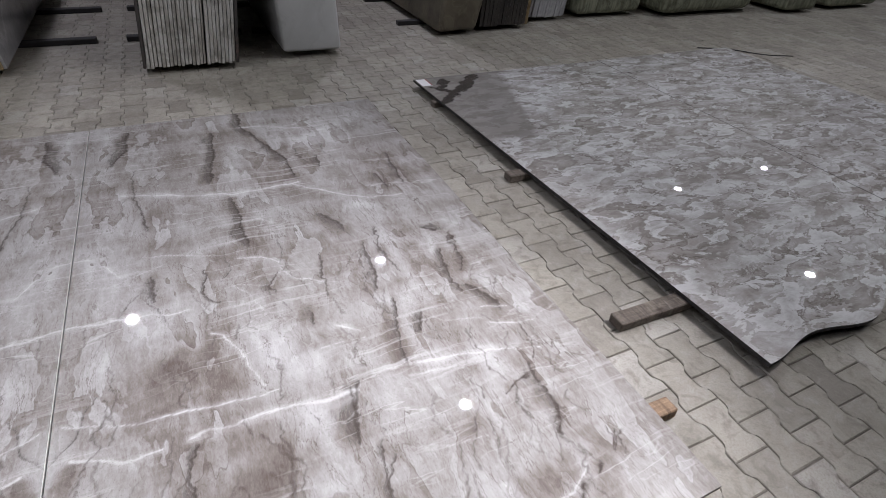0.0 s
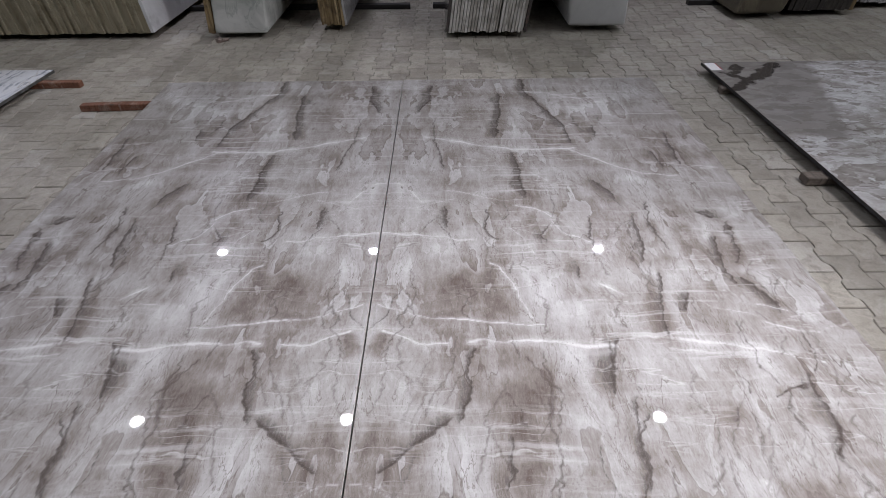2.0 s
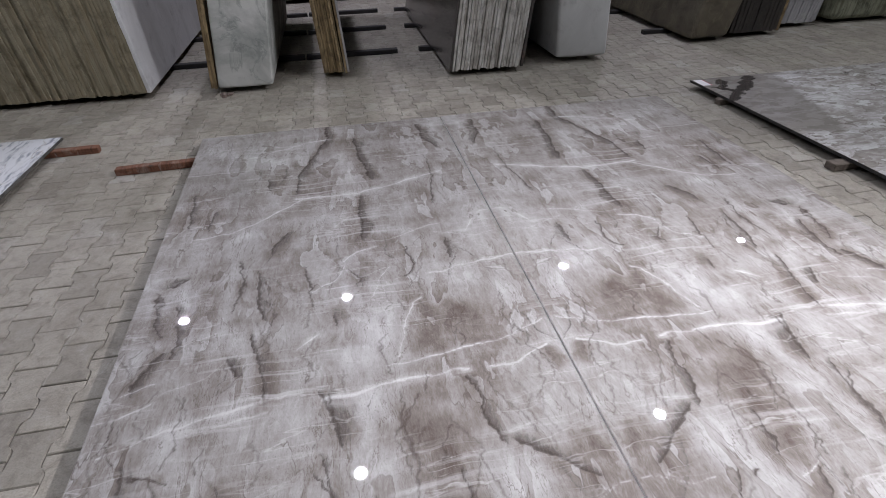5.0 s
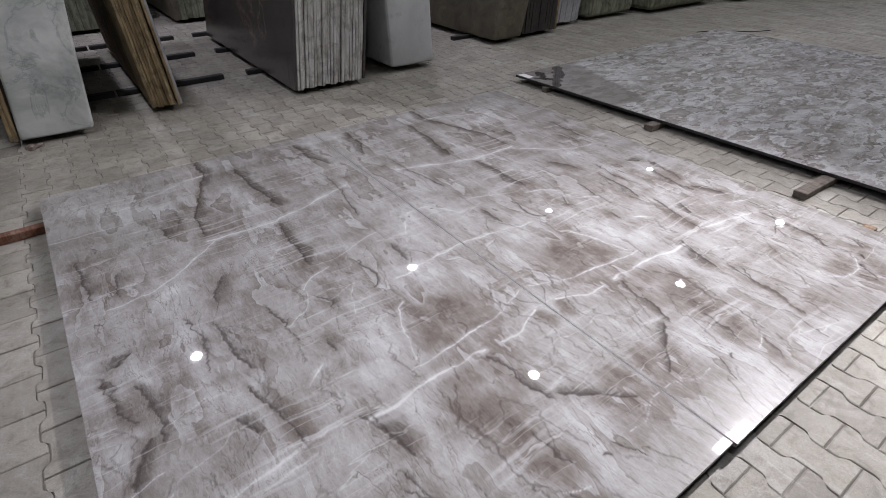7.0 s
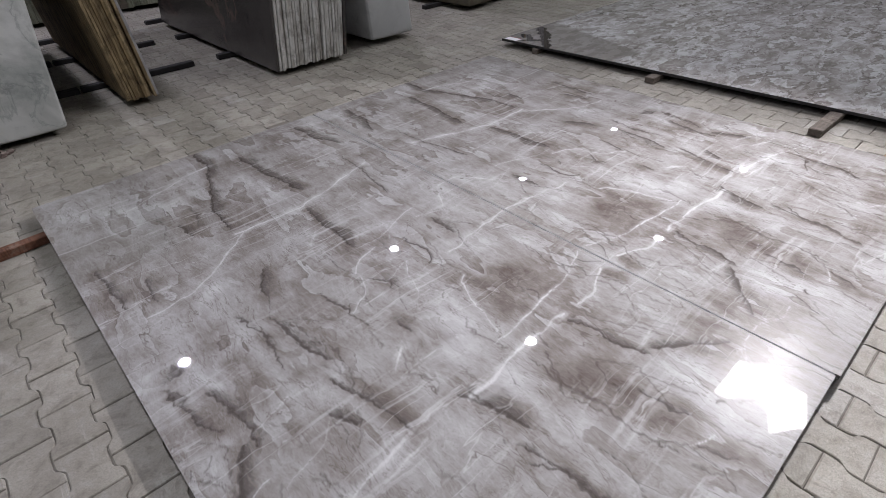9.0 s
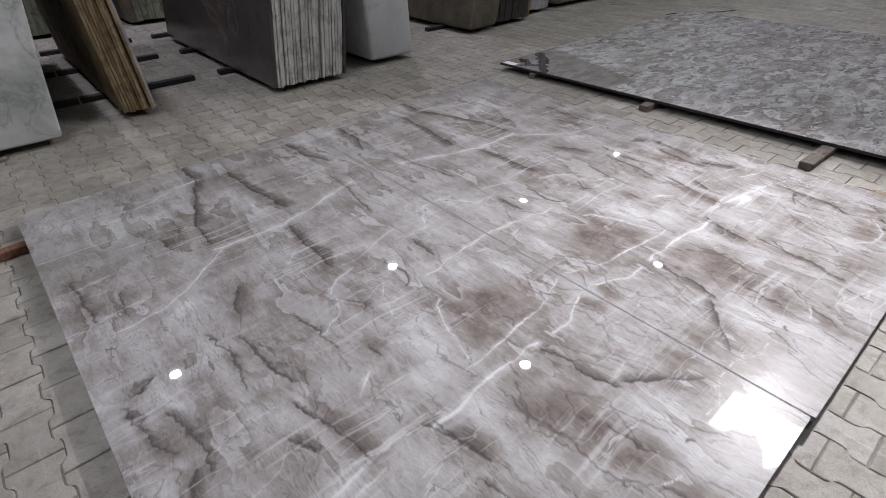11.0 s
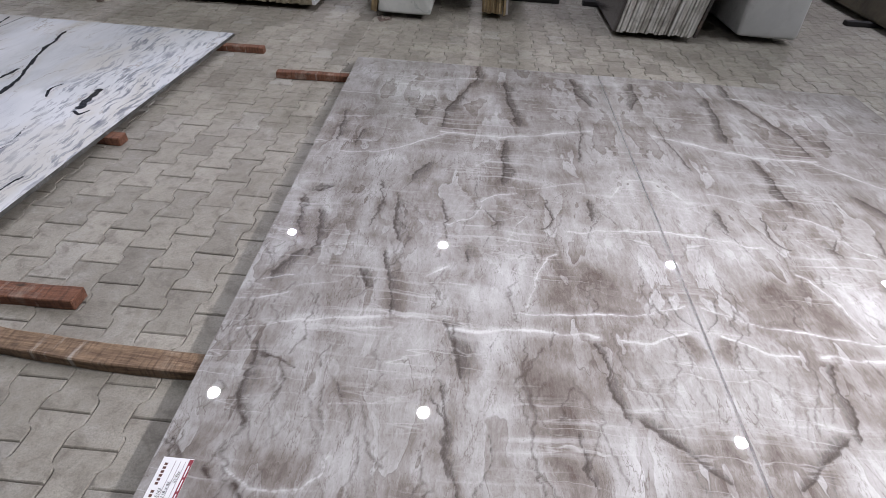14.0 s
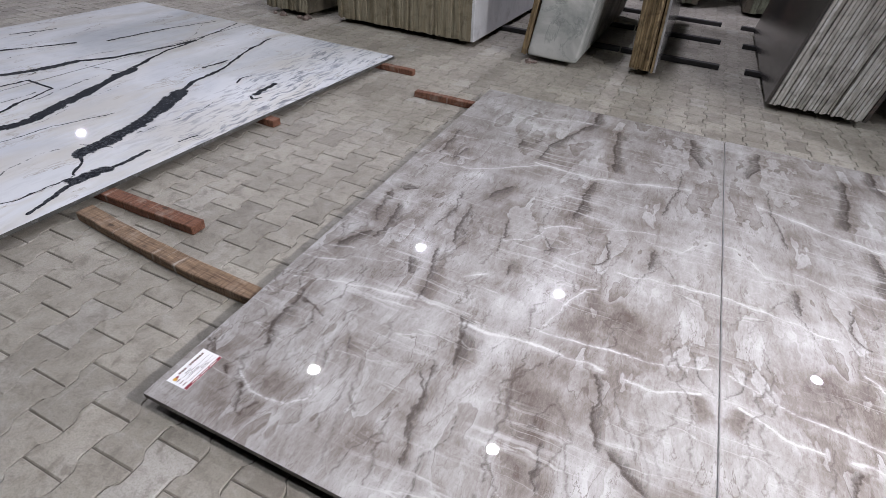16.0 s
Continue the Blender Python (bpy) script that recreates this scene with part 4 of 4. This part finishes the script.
INK_SPOTS = [
    (0.013, 0.9, [(-4.65, 2.29), (-4.59, 2.85), (-4.48, 3.27)]),
    (0.012, 0.9, [(-5.31, 1.97), (-5.22, 2.27)]),
    (0.01, 0.9, [(-3.87, 1.0), (-3.94, 1.17), (-3.99, 1.4), (-4.25, 1.41), (-4.27, 1.25)]),
    (0.030, 0.95, [(-2.93, 2.05), (-2.965, 2.27)]),
    (0.010, 0.85, [(-2.94, 2.0), (-2.89, 1.97), (-2.86, 2.02)]),
    (0.01, 0.85, [(-3.18, 2.14), (-3.22, 2.24), (-3.2, 2.31)]),
    (0.004, 0.7, [(-3.5, 0.78), (-3.48, 1.03), (-3.38, 1.34)]),
    (0.005, 0.8, [(-2.92, 0.43), (-2.89, 0.48), (-2.9, 0.75)]),
    (0.003, 0.7, [(-3.0, 1.03), (-3.17, 0.97)]),
    (0.009, 0.75, [(-2.78, 1.26), (-2.76, 1.38)]),
    (0.014, 0.7, [(-3.59, 2.25), (-3.58, 2.46)]),
    (0.004, 0.6, [(-4.26, 1.81), (-3.94, 1.85), (-4.03, 2.14)]),
]


def white_masks(u, v):
    uu = u + wobble(u, v, 13, 10, 0.012) + wobble(u, v, 15, 34, 0.008) + wobble(u, v, 23, 90, 0.004)
    vv = v + wobble(u, v, 14, 10, 0.012)
    r, g = np.zeros_like(u), np.zeros_like(u)
    swell = 1 + np.clip(wobble(u, v, 21, 7, 0.7), -0.45, 0.5)
    for w, k, pts in INK_VEINS + INK_BRANCHES + INK_SPOTS:
        g = np.maximum(g, k * stroke(uu, vv, pts, np.maximum(0.85 * w * swell, 0.005)))
        r = np.maximum(r, 0.7 * stroke(uu - 0.03, vv + 0.02, pts, w * 2.0))
    wild = random.Random(17)
    for _ in range(14):
        x, y = wild.uniform(-5.5, -2.9), wild.uniform(0.3, 2.6)
        pts = [(x, y)]
        for _ in range(wild.randint(3, 6)):
            x, y = x - wild.uniform(-0.03, 0.08), y + wild.uniform(0.08, 0.22)
            pts.append((x, y))
        g = np.maximum(g, wild.uniform(0.35, 0.55) * stroke(uu, vv, pts, wild.uniform(0.004, 0.008)))
        r = np.maximum(r, 0.5 * stroke(uu - 0.03, vv, pts, 0.05))
    b = np.clip((u + 3.35 + 0.12 * (v - 2.0)) / 0.3, 0, 1) * np.clip((v - 0.9) / 0.6, 0, 1)
    return r, g, np.maximum(b, 0.12), np.zeros_like(u)


slab = lying_slab("marble_slab", (const(-4.19), lambda y: -2.70 + 0.025 * y), (const(0.27), const(3.38)), 260, 460, white_masks, M_WHITE, M_WHITE_SHADED_EDGE, None, False)
tagged(slab, "polished white marble slab with bold charcoal veins, on wooden battens", "stone slab", "white veined slabs")
slab = lying_slab("marble_slab", (const(-5.54), const(-4.197)), (const(0.27), const(3.39)), 220, 400, white_masks, M_WHITE, M_WHITE_SHADED_EDGE, None, False)
tagged(slab, "polished white marble slab with bold charcoal veins, beside its pair", "stone slab", "white veined slabs")


# ---- battens under the slabs ----
def batten(a, b, width, height, material, label, seed, bow=0.0):
    a, b = Vector((*a, 0)), Vector((*b, 0))
    length = (b - a).length
    bm = box_bm(0, length, -width / 2, width / 2, 0, height, 0.004, 1)
    long_edges = [e for e in bm.edges if abs(e.verts[0].co.x - e.verts[1].co.x) > length * 0.5]
    bmesh.ops.subdivide_edges(bm, edges=long_edges, cuts=12, use_grid_fill=True)
    for v in bm.verts:
        s = v.co.x / length
        v.co.y += bow * math.sin(math.pi * s)
        if v.co.z > height * 0.4:
            v.co.z -= 0.005 * abs(noise.noise(v.co * 14 + Vector((seed, 0, 0))))
        v.co.y += 0.005 * noise.noise(v.co * 13 + Vector((0, seed, 0)))
    ob = part("wooden_batten", bm, material)
    ob.matrix_world = Matrix.Translation(a) @ pose(0, 0, 0, 0, 0, math.degrees(math.atan2(b.y - a.y, b.x - a.x)))
    return tagged(ob, label, "batten", "battens under slabs")


UNDER = SLAB_Z - SLAB_T - 0.0015
batten((-2.12, 2.815), (-1.25, 2.85), 0.055, UNDER, M_BATTEN, "red-brown wooden batten under the grey slab", 1)
batten((-2.34, 3.215), (-3.3, 3.20), 0.055, UNDER, M_BATTEN, "red-brown wooden batten under the white slab corner", 2)
batten((-2.585, 1.83), (-3.3, 1.85), 0.07, UNDER, M_BATTEN, "short wooden block under the white slab", 3)
batten((-2.135, 0.755), (-3.4, 0.75), 0.075, UNDER, M_BATTEN, "dark wooden batten under the white slab", 4)
batten((-2.64, 0.60), (-1.30, 0.53), 0.075, UNDER, M_PLANK, "worn pale wooden plank under the grey slab", 5, -0.03)
batten((1.925, 0.675), (2.95, 0.655), 0.075, UNDER, M_GREYWOOD, "worn grey-brown wooden block under the clouded slab", 6)
batten((2.13, 1.85), (2.95, 1.86), 0.07, UNDER, M_GREYWOOD, "weathered wooden block under the clouded slab", 7)
batten((2.17, 2.98), (2.95, 2.98), 0.06, UNDER, M_GREYWOOD, "weathered wooden block under the clouded slab", 8)
batten((1.835, 0.285), (1.0, 0.285), 0.06, UNDER, M_PLANK, "pale wooden block under the grey slab", 9)
batten((-1.40, 1.7), (1.5, 1.7), 0.06, UNDER, M_BATTEN, "wooden batten hidden beneath the grey slabs", 10)


# ---- size card on the slab ----
def size_card(x, y, turn, w, d, z, label, detailed):
    card = tagged(empty("size_card", (x, y, z)), label, "label")
    card.rotation_euler = (0, 0, radians(turn))
    part("sheet", box_bm(-w / 2, w / 2, -d / 2, d / 2, 0.0005, 0.0013), M_CARD, card)
    part("band", box_bm(-w / 2 + 0.002, w / 2 - 0.002, -d / 2, -d / 2 + d * 0.13, 0.0014, 0.0018), M_MAROON, card, "maroon printed band")
    if not detailed:
        return card
    for k in range(3):
        part("print_bar", box_bm(-w * 0.3 + k * 0.035, -w * 0.3 + k * 0.035 + 0.028, -d / 2 + d * 0.045, -d / 2 + d * 0.085, 0.0019, 0.0022), M_CARD, card)
    bm = bmesh.new()
    bmesh.ops.create_circle(bm, cap_ends=True, segments=12, radius=d * 0.09, matrix=Matrix.Translation((-w * 0.40, d * 0.24, 0.0018)))
    part("emblem", bm, M_GOLD, card, "small gold and maroon emblem")
    bm = bmesh.new()
    bmesh.ops.create_circle(bm, cap_ends=True, segments=5, radius=d * 0.07, matrix=Matrix.Translation((-w * 0.34, d * 0.25, 0.0022)))
    part("emblem", bm, M_MAROON, card)
    for k in range(10):
        if k != 3:
            part("name_bar", box_bm(w * (-0.26 + 0.068 * k), w * (-0.215 + 0.068 * k), d * 0.27, d * 0.37, 0.0014, 0.0018), M_INK, card)
    for k, yy in enumerate((0.08, -0.08, -0.24)):
        part("print_bar", box_bm(-w * 0.44, -w * 0.34, d * yy, d * (yy + 0.035), 0.0014, 0.0018), M_INK, card)
        part("rule", box_bm(-w * 0.30, w * 0.44, d * (yy - 0.03), d * (yy - 0.02), 0.0014, 0.0017), M_INK, card)
    for text, tx, ty in (("5143", -0.2, 0.08), ("118 x 62", -0.2, -0.09), ("85 Pcs", 0.06, -0.25)):
        c = bpy.data.curves.new("handwriting", "FONT")
        c.body, c.size, c.extrude, c.shear = text, d * 0.145, 0.0001, 0.25
        c.materials.append(M_PEN)
        t_ob = new("handwriting", c)
        t_ob.parent = card
        t_ob.location = (w * tx, d * ty, 0.0021)
        t_ob["label"] = "handwritten size in black pen"
    return card


size_card(-1.518, 0.146, 90, 0.146, 0.078, SLAB_Z, "white paper size card with maroon band and handwriting on the slab", True)
size_card(2.24, 3.29, 90, 0.14, 0.085, SLAB_Z, "white paper size card at the clouded slab corner", False)


# ---- upright stacks of slabs behind ----
def rails(x0, x1, ys):
    for y in ys:
        bm = box_bm(x0, x1, y - 0.035, y + 0.035, 0.0, 0.045, 0.004, 1)
        tagged(part("floor_rail", bm, M_RAIL), "dark steel floor rail under a stone stack", "rail", "floor rails")


def upright_stack(label, x0, x1, y0, depth, height, lean, count, edge, left_face, right_face, seed, gap_at=(), chip=0.004, fill=0.965):
    """Slabs standing side by side on rails, each a part of its own; the outer two show their broad faces."""
    rng = random.Random(seed)
    top = tagged(empty("slab_stack", (0, 0, 0)), label, "stone stack", "upright stone stacks")
    pitch = (x1 - x0) / count
    for k in range(count):
        a = x0 + pitch * k
        b = a + pitch * (fill if k not in gap_at else 0.55)
        dy, dz, db = rng.uniform(-0.014, 0.014), rng.uniform(-0.03, 0.03), rng.uniform(0, 0.012)
        bm = box_bm(a, b, y0 + dy, y0 + depth + rng.uniform(-0.05, 0.05), 0.046 + db, height + dz, min(0.003, pitch * 0.12), 1)
        front = [e for e in bm.edges if abs(e.verts[0].co.z - e.verts[1].co.z) > 0.5 * height and e.verts[0].co.y < y0 + 0.5]
        bmesh.ops.subdivide_edges(bm, edges=front, cuts=14)
        for v in bm.verts:
            if v.co.y < y0 + 0.3:
                v.co.y += chip * noise.noise(Vector((k * 3.7, v.co.z * 9, seed))) * 2
            v.co.x += lean * (v.co.z - 0.046)
        mat = left_face if k == 0 and left_face else right_face if k == count - 1 and right_face else edge
        part("slab", bm, mat, top)
    return top


def stone_block(label, x0, x1, y0, depth, height, lean, material, seed, round_edge=0.05):
    bm = box_bm(x0, x1, y0, y0 + depth, 0.046, height, round_edge, 3)
    rough_bm(bm, 3, 0.014, 3.0, seed)
    shear_bm(bm, lean, 0.046)
    for v in bm.verts:
        v.co.z = max(v.co.z, 0.046)
    ob = part("stone_block", bm, material)
    for p in ob.data.polygons:
        p.use_smooth = True
    return tagged(ob, label, "stone block", "stone blocks")


E_BEIGE = sawn_edges("beige_slab_edges", (0.58, 0.575, 0.545), (0.74, 0.735, 0.705), (0.36, 0.335, 0.29))
E_OLIVE = sawn_edges("olive_slab_edges", (0.24, 0.22, 0.16), (0.275, 0.25, 0.185), (0.15, 0.12, 0.07))
E_SAWN = sawn_edges("smooth_olive_face", (0.242, 0.218, 0.154), (0.256, 0.230, 0.165), (0.205, 0.168, 0.104))
E_OCHRE = sawn_edges("ochre_slab_edges", (0.22, 0.155, 0.075), (0.38, 0.29, 0.165), (0.075, 0.048, 0.02))
E_MOSS = sawn_edges("mossy_slab_edges", (0.16, 0.17, 0.12), (0.25, 0.26, 0.19), (0.06, 0.06, 0.035))
F_WHITE = face_stone("pale_dusty_face", (0.48, 0.49, 0.50), (0.66, 0.67, 0.69), (0.4, 0.4, 0.42), 1.5, 0.45, 0.2)
F_BROWN_SHADE = face_stone("dark_brown_polished_and_shade_face", (0.042, 0.038, 0.036), (0.075, 0.068, 0.064), (0.24, 0.15, 0.12), 0.55, 0.12, 0.35)
F_GREY = face_stone("grey_polished_face", (0.22, 0.22, 0.23), (0.36, 0.36, 0.37), (0.5, 0.5, 0.5), 1.2, 0.15, 0.4)
F_GREEN = face_stone("green_veined_white_block", (0.27, 0.29, 0.275), (0.60, 0.61, 0.59), (0.13, 0.16, 0.15), 2.6, 0.6, 0.4)
F_TAUPE = face_stone("dark_taupe_face", (0.06, 0.052, 0.038), (0.15, 0.13, 0.095), (0.24, 0.21, 0.14), 3.4, 0.5, 0.3)
F_BLACK = face_stone("near_black_face", (0.022, 0.02, 0.02), (0.045, 0.04, 0.036), (0.1, 0.09, 0.07), 2.0, 0.3, 0.2)
F_CHALK = face_stone("chalky_white_block", (0.52, 0.53, 0.53), (0.68, 0.69, 0.69), (0.45, 0.45, 0.44), 1.3, 0.6, 0.2)

RAILS = (5.16, 6.26, 7.3)
upright_stack("stack of dark brown slabs with chipped ochre edges", -4.62, -4.06, 4.16, 2.8, 2.15, 0.03, 18, E_OLIVE, F_TAUPE, F_TAUPE, 11)
upright_stack("wide stack of olive-brown slabs with a pale outer face", -3.78, -2.25, 4.27, 2.9, 2.15, -0.05, 52, E_SAWN, E_SAWN, F_WHITE, 12, (), 0.006, 0.992)
upright_stack("two thin slabs with yellowish edges beside a marble block", -1.765, -1.715, 4.25, 2.8, 2.15, 0.10, 2, E_OCHRE, E_OCHRE, E_OCHRE, 13)
stone_block("green-veined white marble block standing on rails", -1.71, -1.25, 4.24, 2.7, 2.1, 0.13, F_GREEN, 14, 0.03)
upright_stack("narrow stack of ochre-edged slabs with a grey face", -0.81, -0.58, 4.43, 2.7, 2.1, -0.06, 11, E_OCHRE, E_OCHRE, F_GREY, 15, (8,), 0.006, 0.93)
# Left face is dark brown stone; on the right the brown paints the gap's shade.
upright_stack("leaning stack of beige-edged slabs, dark brown left face, right face coloured dark for shade", 0.30, 1.0, 4.19, 2.85, 2.2, 0.13, 26, E_BEIGE, F_BROWN_SHADE, F_BROWN_SHADE, 16, (16,), 0.006, 0.84)
stone_block("chalky white stone block standing on rails", 1.38, 1.89, 4.32, 2.8, 2.15, -0.05, F_CHALK, 17, 0.04)
stone_block("dark taupe stone block with pale veins", 2.98, 3.43, 4.62, 2.7, 2.1, 0.22, F_TAUPE, 18, 0.06)
upright_stack("dark slab stack with one ochre edge", 3.52, 4.14, 4.72, 2.7, 2.1, 0.05, 14, F_BLACK, F_BLACK, E_OCHRE, 19)
upright_stack("stack of pale slabs", 4.30, 4.80, 4.95, 2.7, 2.1, 0.10, 14, F_GREY, F_GREY, F_GREY, 20)
stone_block("mossy grey stone block on rails", 5.0, 6.0, 4.95, 2.7, 2.1, 0.05, E_MOSS, 21, 0.08)
stone_block("mossy grey stone block with a rounded end", 6.2, 7.85, 4.75, 2.7, 2.1, 0.05, E_MOSS, 22, 0.12)
stone_block("grey-green stone block in the far row", 8.35, 9.0, 4.55, 2.7, 2.1, 0.0, E_MOSS, 23, 0.08)
stone_block("grey-green stone block in the far row", 9.4, 10.6, 4.6, 2.7, 2.1, 0.0, E_MOSS, 24, 0.08)
for k, bx in enumerate((-3.6, -1.6, 0.2, 1.9, 4.0)):
    upright_stack("mossy slab stack in the second row", bx, bx + 1.2, 8.3, 2.5, 2.1, 0.03, 14, E_MOSS, F_TAUPE, F_TAUPE, 30 + k)


def stone_chips(x, y, seed, count=4):
    """A little heap of broken stone."""
    rnd = random.Random(seed)
    for _ in range(count):
        r = rnd.uniform(0.02, 0.042)
        bm = bmesh.new()
        bmesh.ops.create_icosphere(bm, subdivisions=1, radius=r)
        for v in bm.verts:
            v.co += 0.6 * r * noise.noise_vector(v.co * 30 + Vector((seed, 0, r * 900)))
            v.co.z = max(v.co.z * 0.7, -0.4 * r)
        ob = part("stone_chip", bm, M_CHIP)
        ob.location = (x + rnd.uniform(-0.07, 0.07), y + rnd.uniform(-0.04, 0.04), 0.4 * r)
        tagged(ob, "broken pinkish stone chip lying by a stack", "stone chip", "stone chips")


M_CHIP = face_stone("pinkish_stone_chip", (0.07, 0.05, 0.043), (0.19, 0.14, 0.12), (0.3, 0.26, 0.23), 8.0, 0.8)
stone_chips(-1.68, 4.2, 3)
stone_chips(-4.12, 4.12, 5, 5)
stone_chips(-4.4, 4.1, 6, 3)

cord = bpy.data.curves.new("cord", "CURVE")
cord.dimensions, cord.bevel_depth = "3D", 0.005
spline = cord.splines.new("BEZIER")
spline.bezier_points.add(3)
for bp, co in zip(spline.bezier_points, ((5.62, 3.62, 0.005), (5.95, 3.47, 0.005), (6.2, 3.22, 0.005), (6.49, 3.1, 0.005))):
    bp.co, bp.handle_left_type, bp.handle_right_type = co, "AUTO", "AUTO"
cord.materials.append(M_RAIL)
tagged(new("cord", cord), "thin dark cord lying on the pavers", "cord")
for a, b in ((-4.75, -3.95), (-3.9, -1.95), (-1.85, -1.0), (-0.98, -0.05), (0.18, 1.15), (1.25, 2.1), (2.75, 3.5)):
    rails(a, b, RAILS)


# ---- pavers ----
LONG, PITCH, JOINT = 0.2035, 0.1345, 0.0038
TEETH = [(0.0, 1), (0.20, 1), (0.32, -1), (0.68, -1), (0.80, 1), (1.0, 1)]


def tooth(f):
    """Half width of the dumb-bell shaped paver over or under the pitch, f of the way along it."""
    for (a, p), (b, q) in zip(TEETH, TEETH[1:]):
        if a <= f <= b:
            k = (f - a) / (b - a)
            return 0.0115 * (p + (q - p) * k * k * (3 - 2 * k))
    return 0.0


def paver_shape():
    ys = (0.0, 0.16, 0.24, 0.29, 0.36, 0.64, 0.71, 0.76, 0.84, 1.0)
    along = [JOINT / 2 + f * (LONG - JOINT) for f in ys]
    half = [PITCH / 2 - JOINT / 2 + tooth(f) for f in ys]
    return [(h, y - LONG / 2) for h, y in zip(half, along)] + [(-h, y - LONG / 2) for h, y in zip(half[::-1], along[::-1])]


def paver_geometry(seed):
    """One paver with slightly worn, uneven sides."""
    wear = np.random.RandomState(seed)
    rim = np.array(paver_shape())
    rim += wear.uniform(-0.0011, 0.0011, rim.shape)
    inner = (rim + wear.uniform(-0.0015, 0.0015, rim.shape)) * np.array([1 - 0.0035 / PITCH * 2, 1 - 0.0035 / LONG * 2])
    m = len(rim)
    verts = np.concatenate([np.c_[rim, np.full(m, -0.016)], np.c_[rim, np.full(m, -0.0032)], np.c_[inner, np.zeros(m)]])
    faces = [(r * m + k, r * m + (k + 1) % m, (r + 1) * m + (k + 1) % m, (r + 1) * m + k) for r in (0, 1) for k in range(m)]
    h = m // 2
    faces += [(2 * m + k, 2 * m + k + 1, 2 * m + m - 2 - k, 2 * m + m - 1 - k) for k in range(h - 1)]
    return verts, faces


SHAPES = [paver_geometry(k) for k in range(12)]
PAVER_MESHES = []
for pv, pf in SHAPES:
    me = bpy.data.meshes.new("paver")
    me.from_pydata(pv.tolist(), [], pf)
    me.materials.append(M_PAVER)
    PAVER_MESHES.append(me)

rng = random.Random(5)
near, rest_v, rest_f, base = 0, [], [], 0
for c in range(-56, 110):
    x = -1.80 + c * PITCH
    odd = c % 2
    for r in range(-16, 46):
        y = 0.047 + (r + 0.5 + 0.5 * odd) * LONG
        if (-1.35 < x < 1.5 and 0.25 < y < 2.85) or (2.6 < x < 5.5 and 0.6 < y < 3.1) or (-5.3 < x < -2.95 and 0.5 < y < 3.1):
            continue
        if y > 7.6 and not -4.5 < x < 4.5:
            continue
        dz, tx, ty = rng.uniform(-0.0015, 0.0015), rng.uniform(-0.5, 0.5), rng.uniform(-0.5, 0.5)
        if near < 300 and (-2.75 < x < -1.45 and -0.35 < y < 1.95 or 1.6 < x < 2.45 and -0.1 < y < 0.95):
            near += 1
            o = new("paver", PAVER_MESHES[rng.randrange(12)])
            o.parent = ground
            o.matrix_local = pose(x, y, dz, tx, ty, rng.uniform(-0.4, 0.4))
        else:
            pv, pf = SHAPES[rng.randrange(12)]
            q = pv + np.array([x, y, dz])
            q[:, 2] += pv[:, 0] * math.tan(radians(ty)) + pv[:, 1] * math.tan(radians(tx))
            rest_v.append(q)
            rest_f.extend([tuple(k + base for k in f) for f in pf])
            base += len(pv)
rest = mesh_object("pavers", np.concatenate(rest_v).tolist(), rest_f, M_PAVERS, ground)
tagged(rest, kind="stuff")
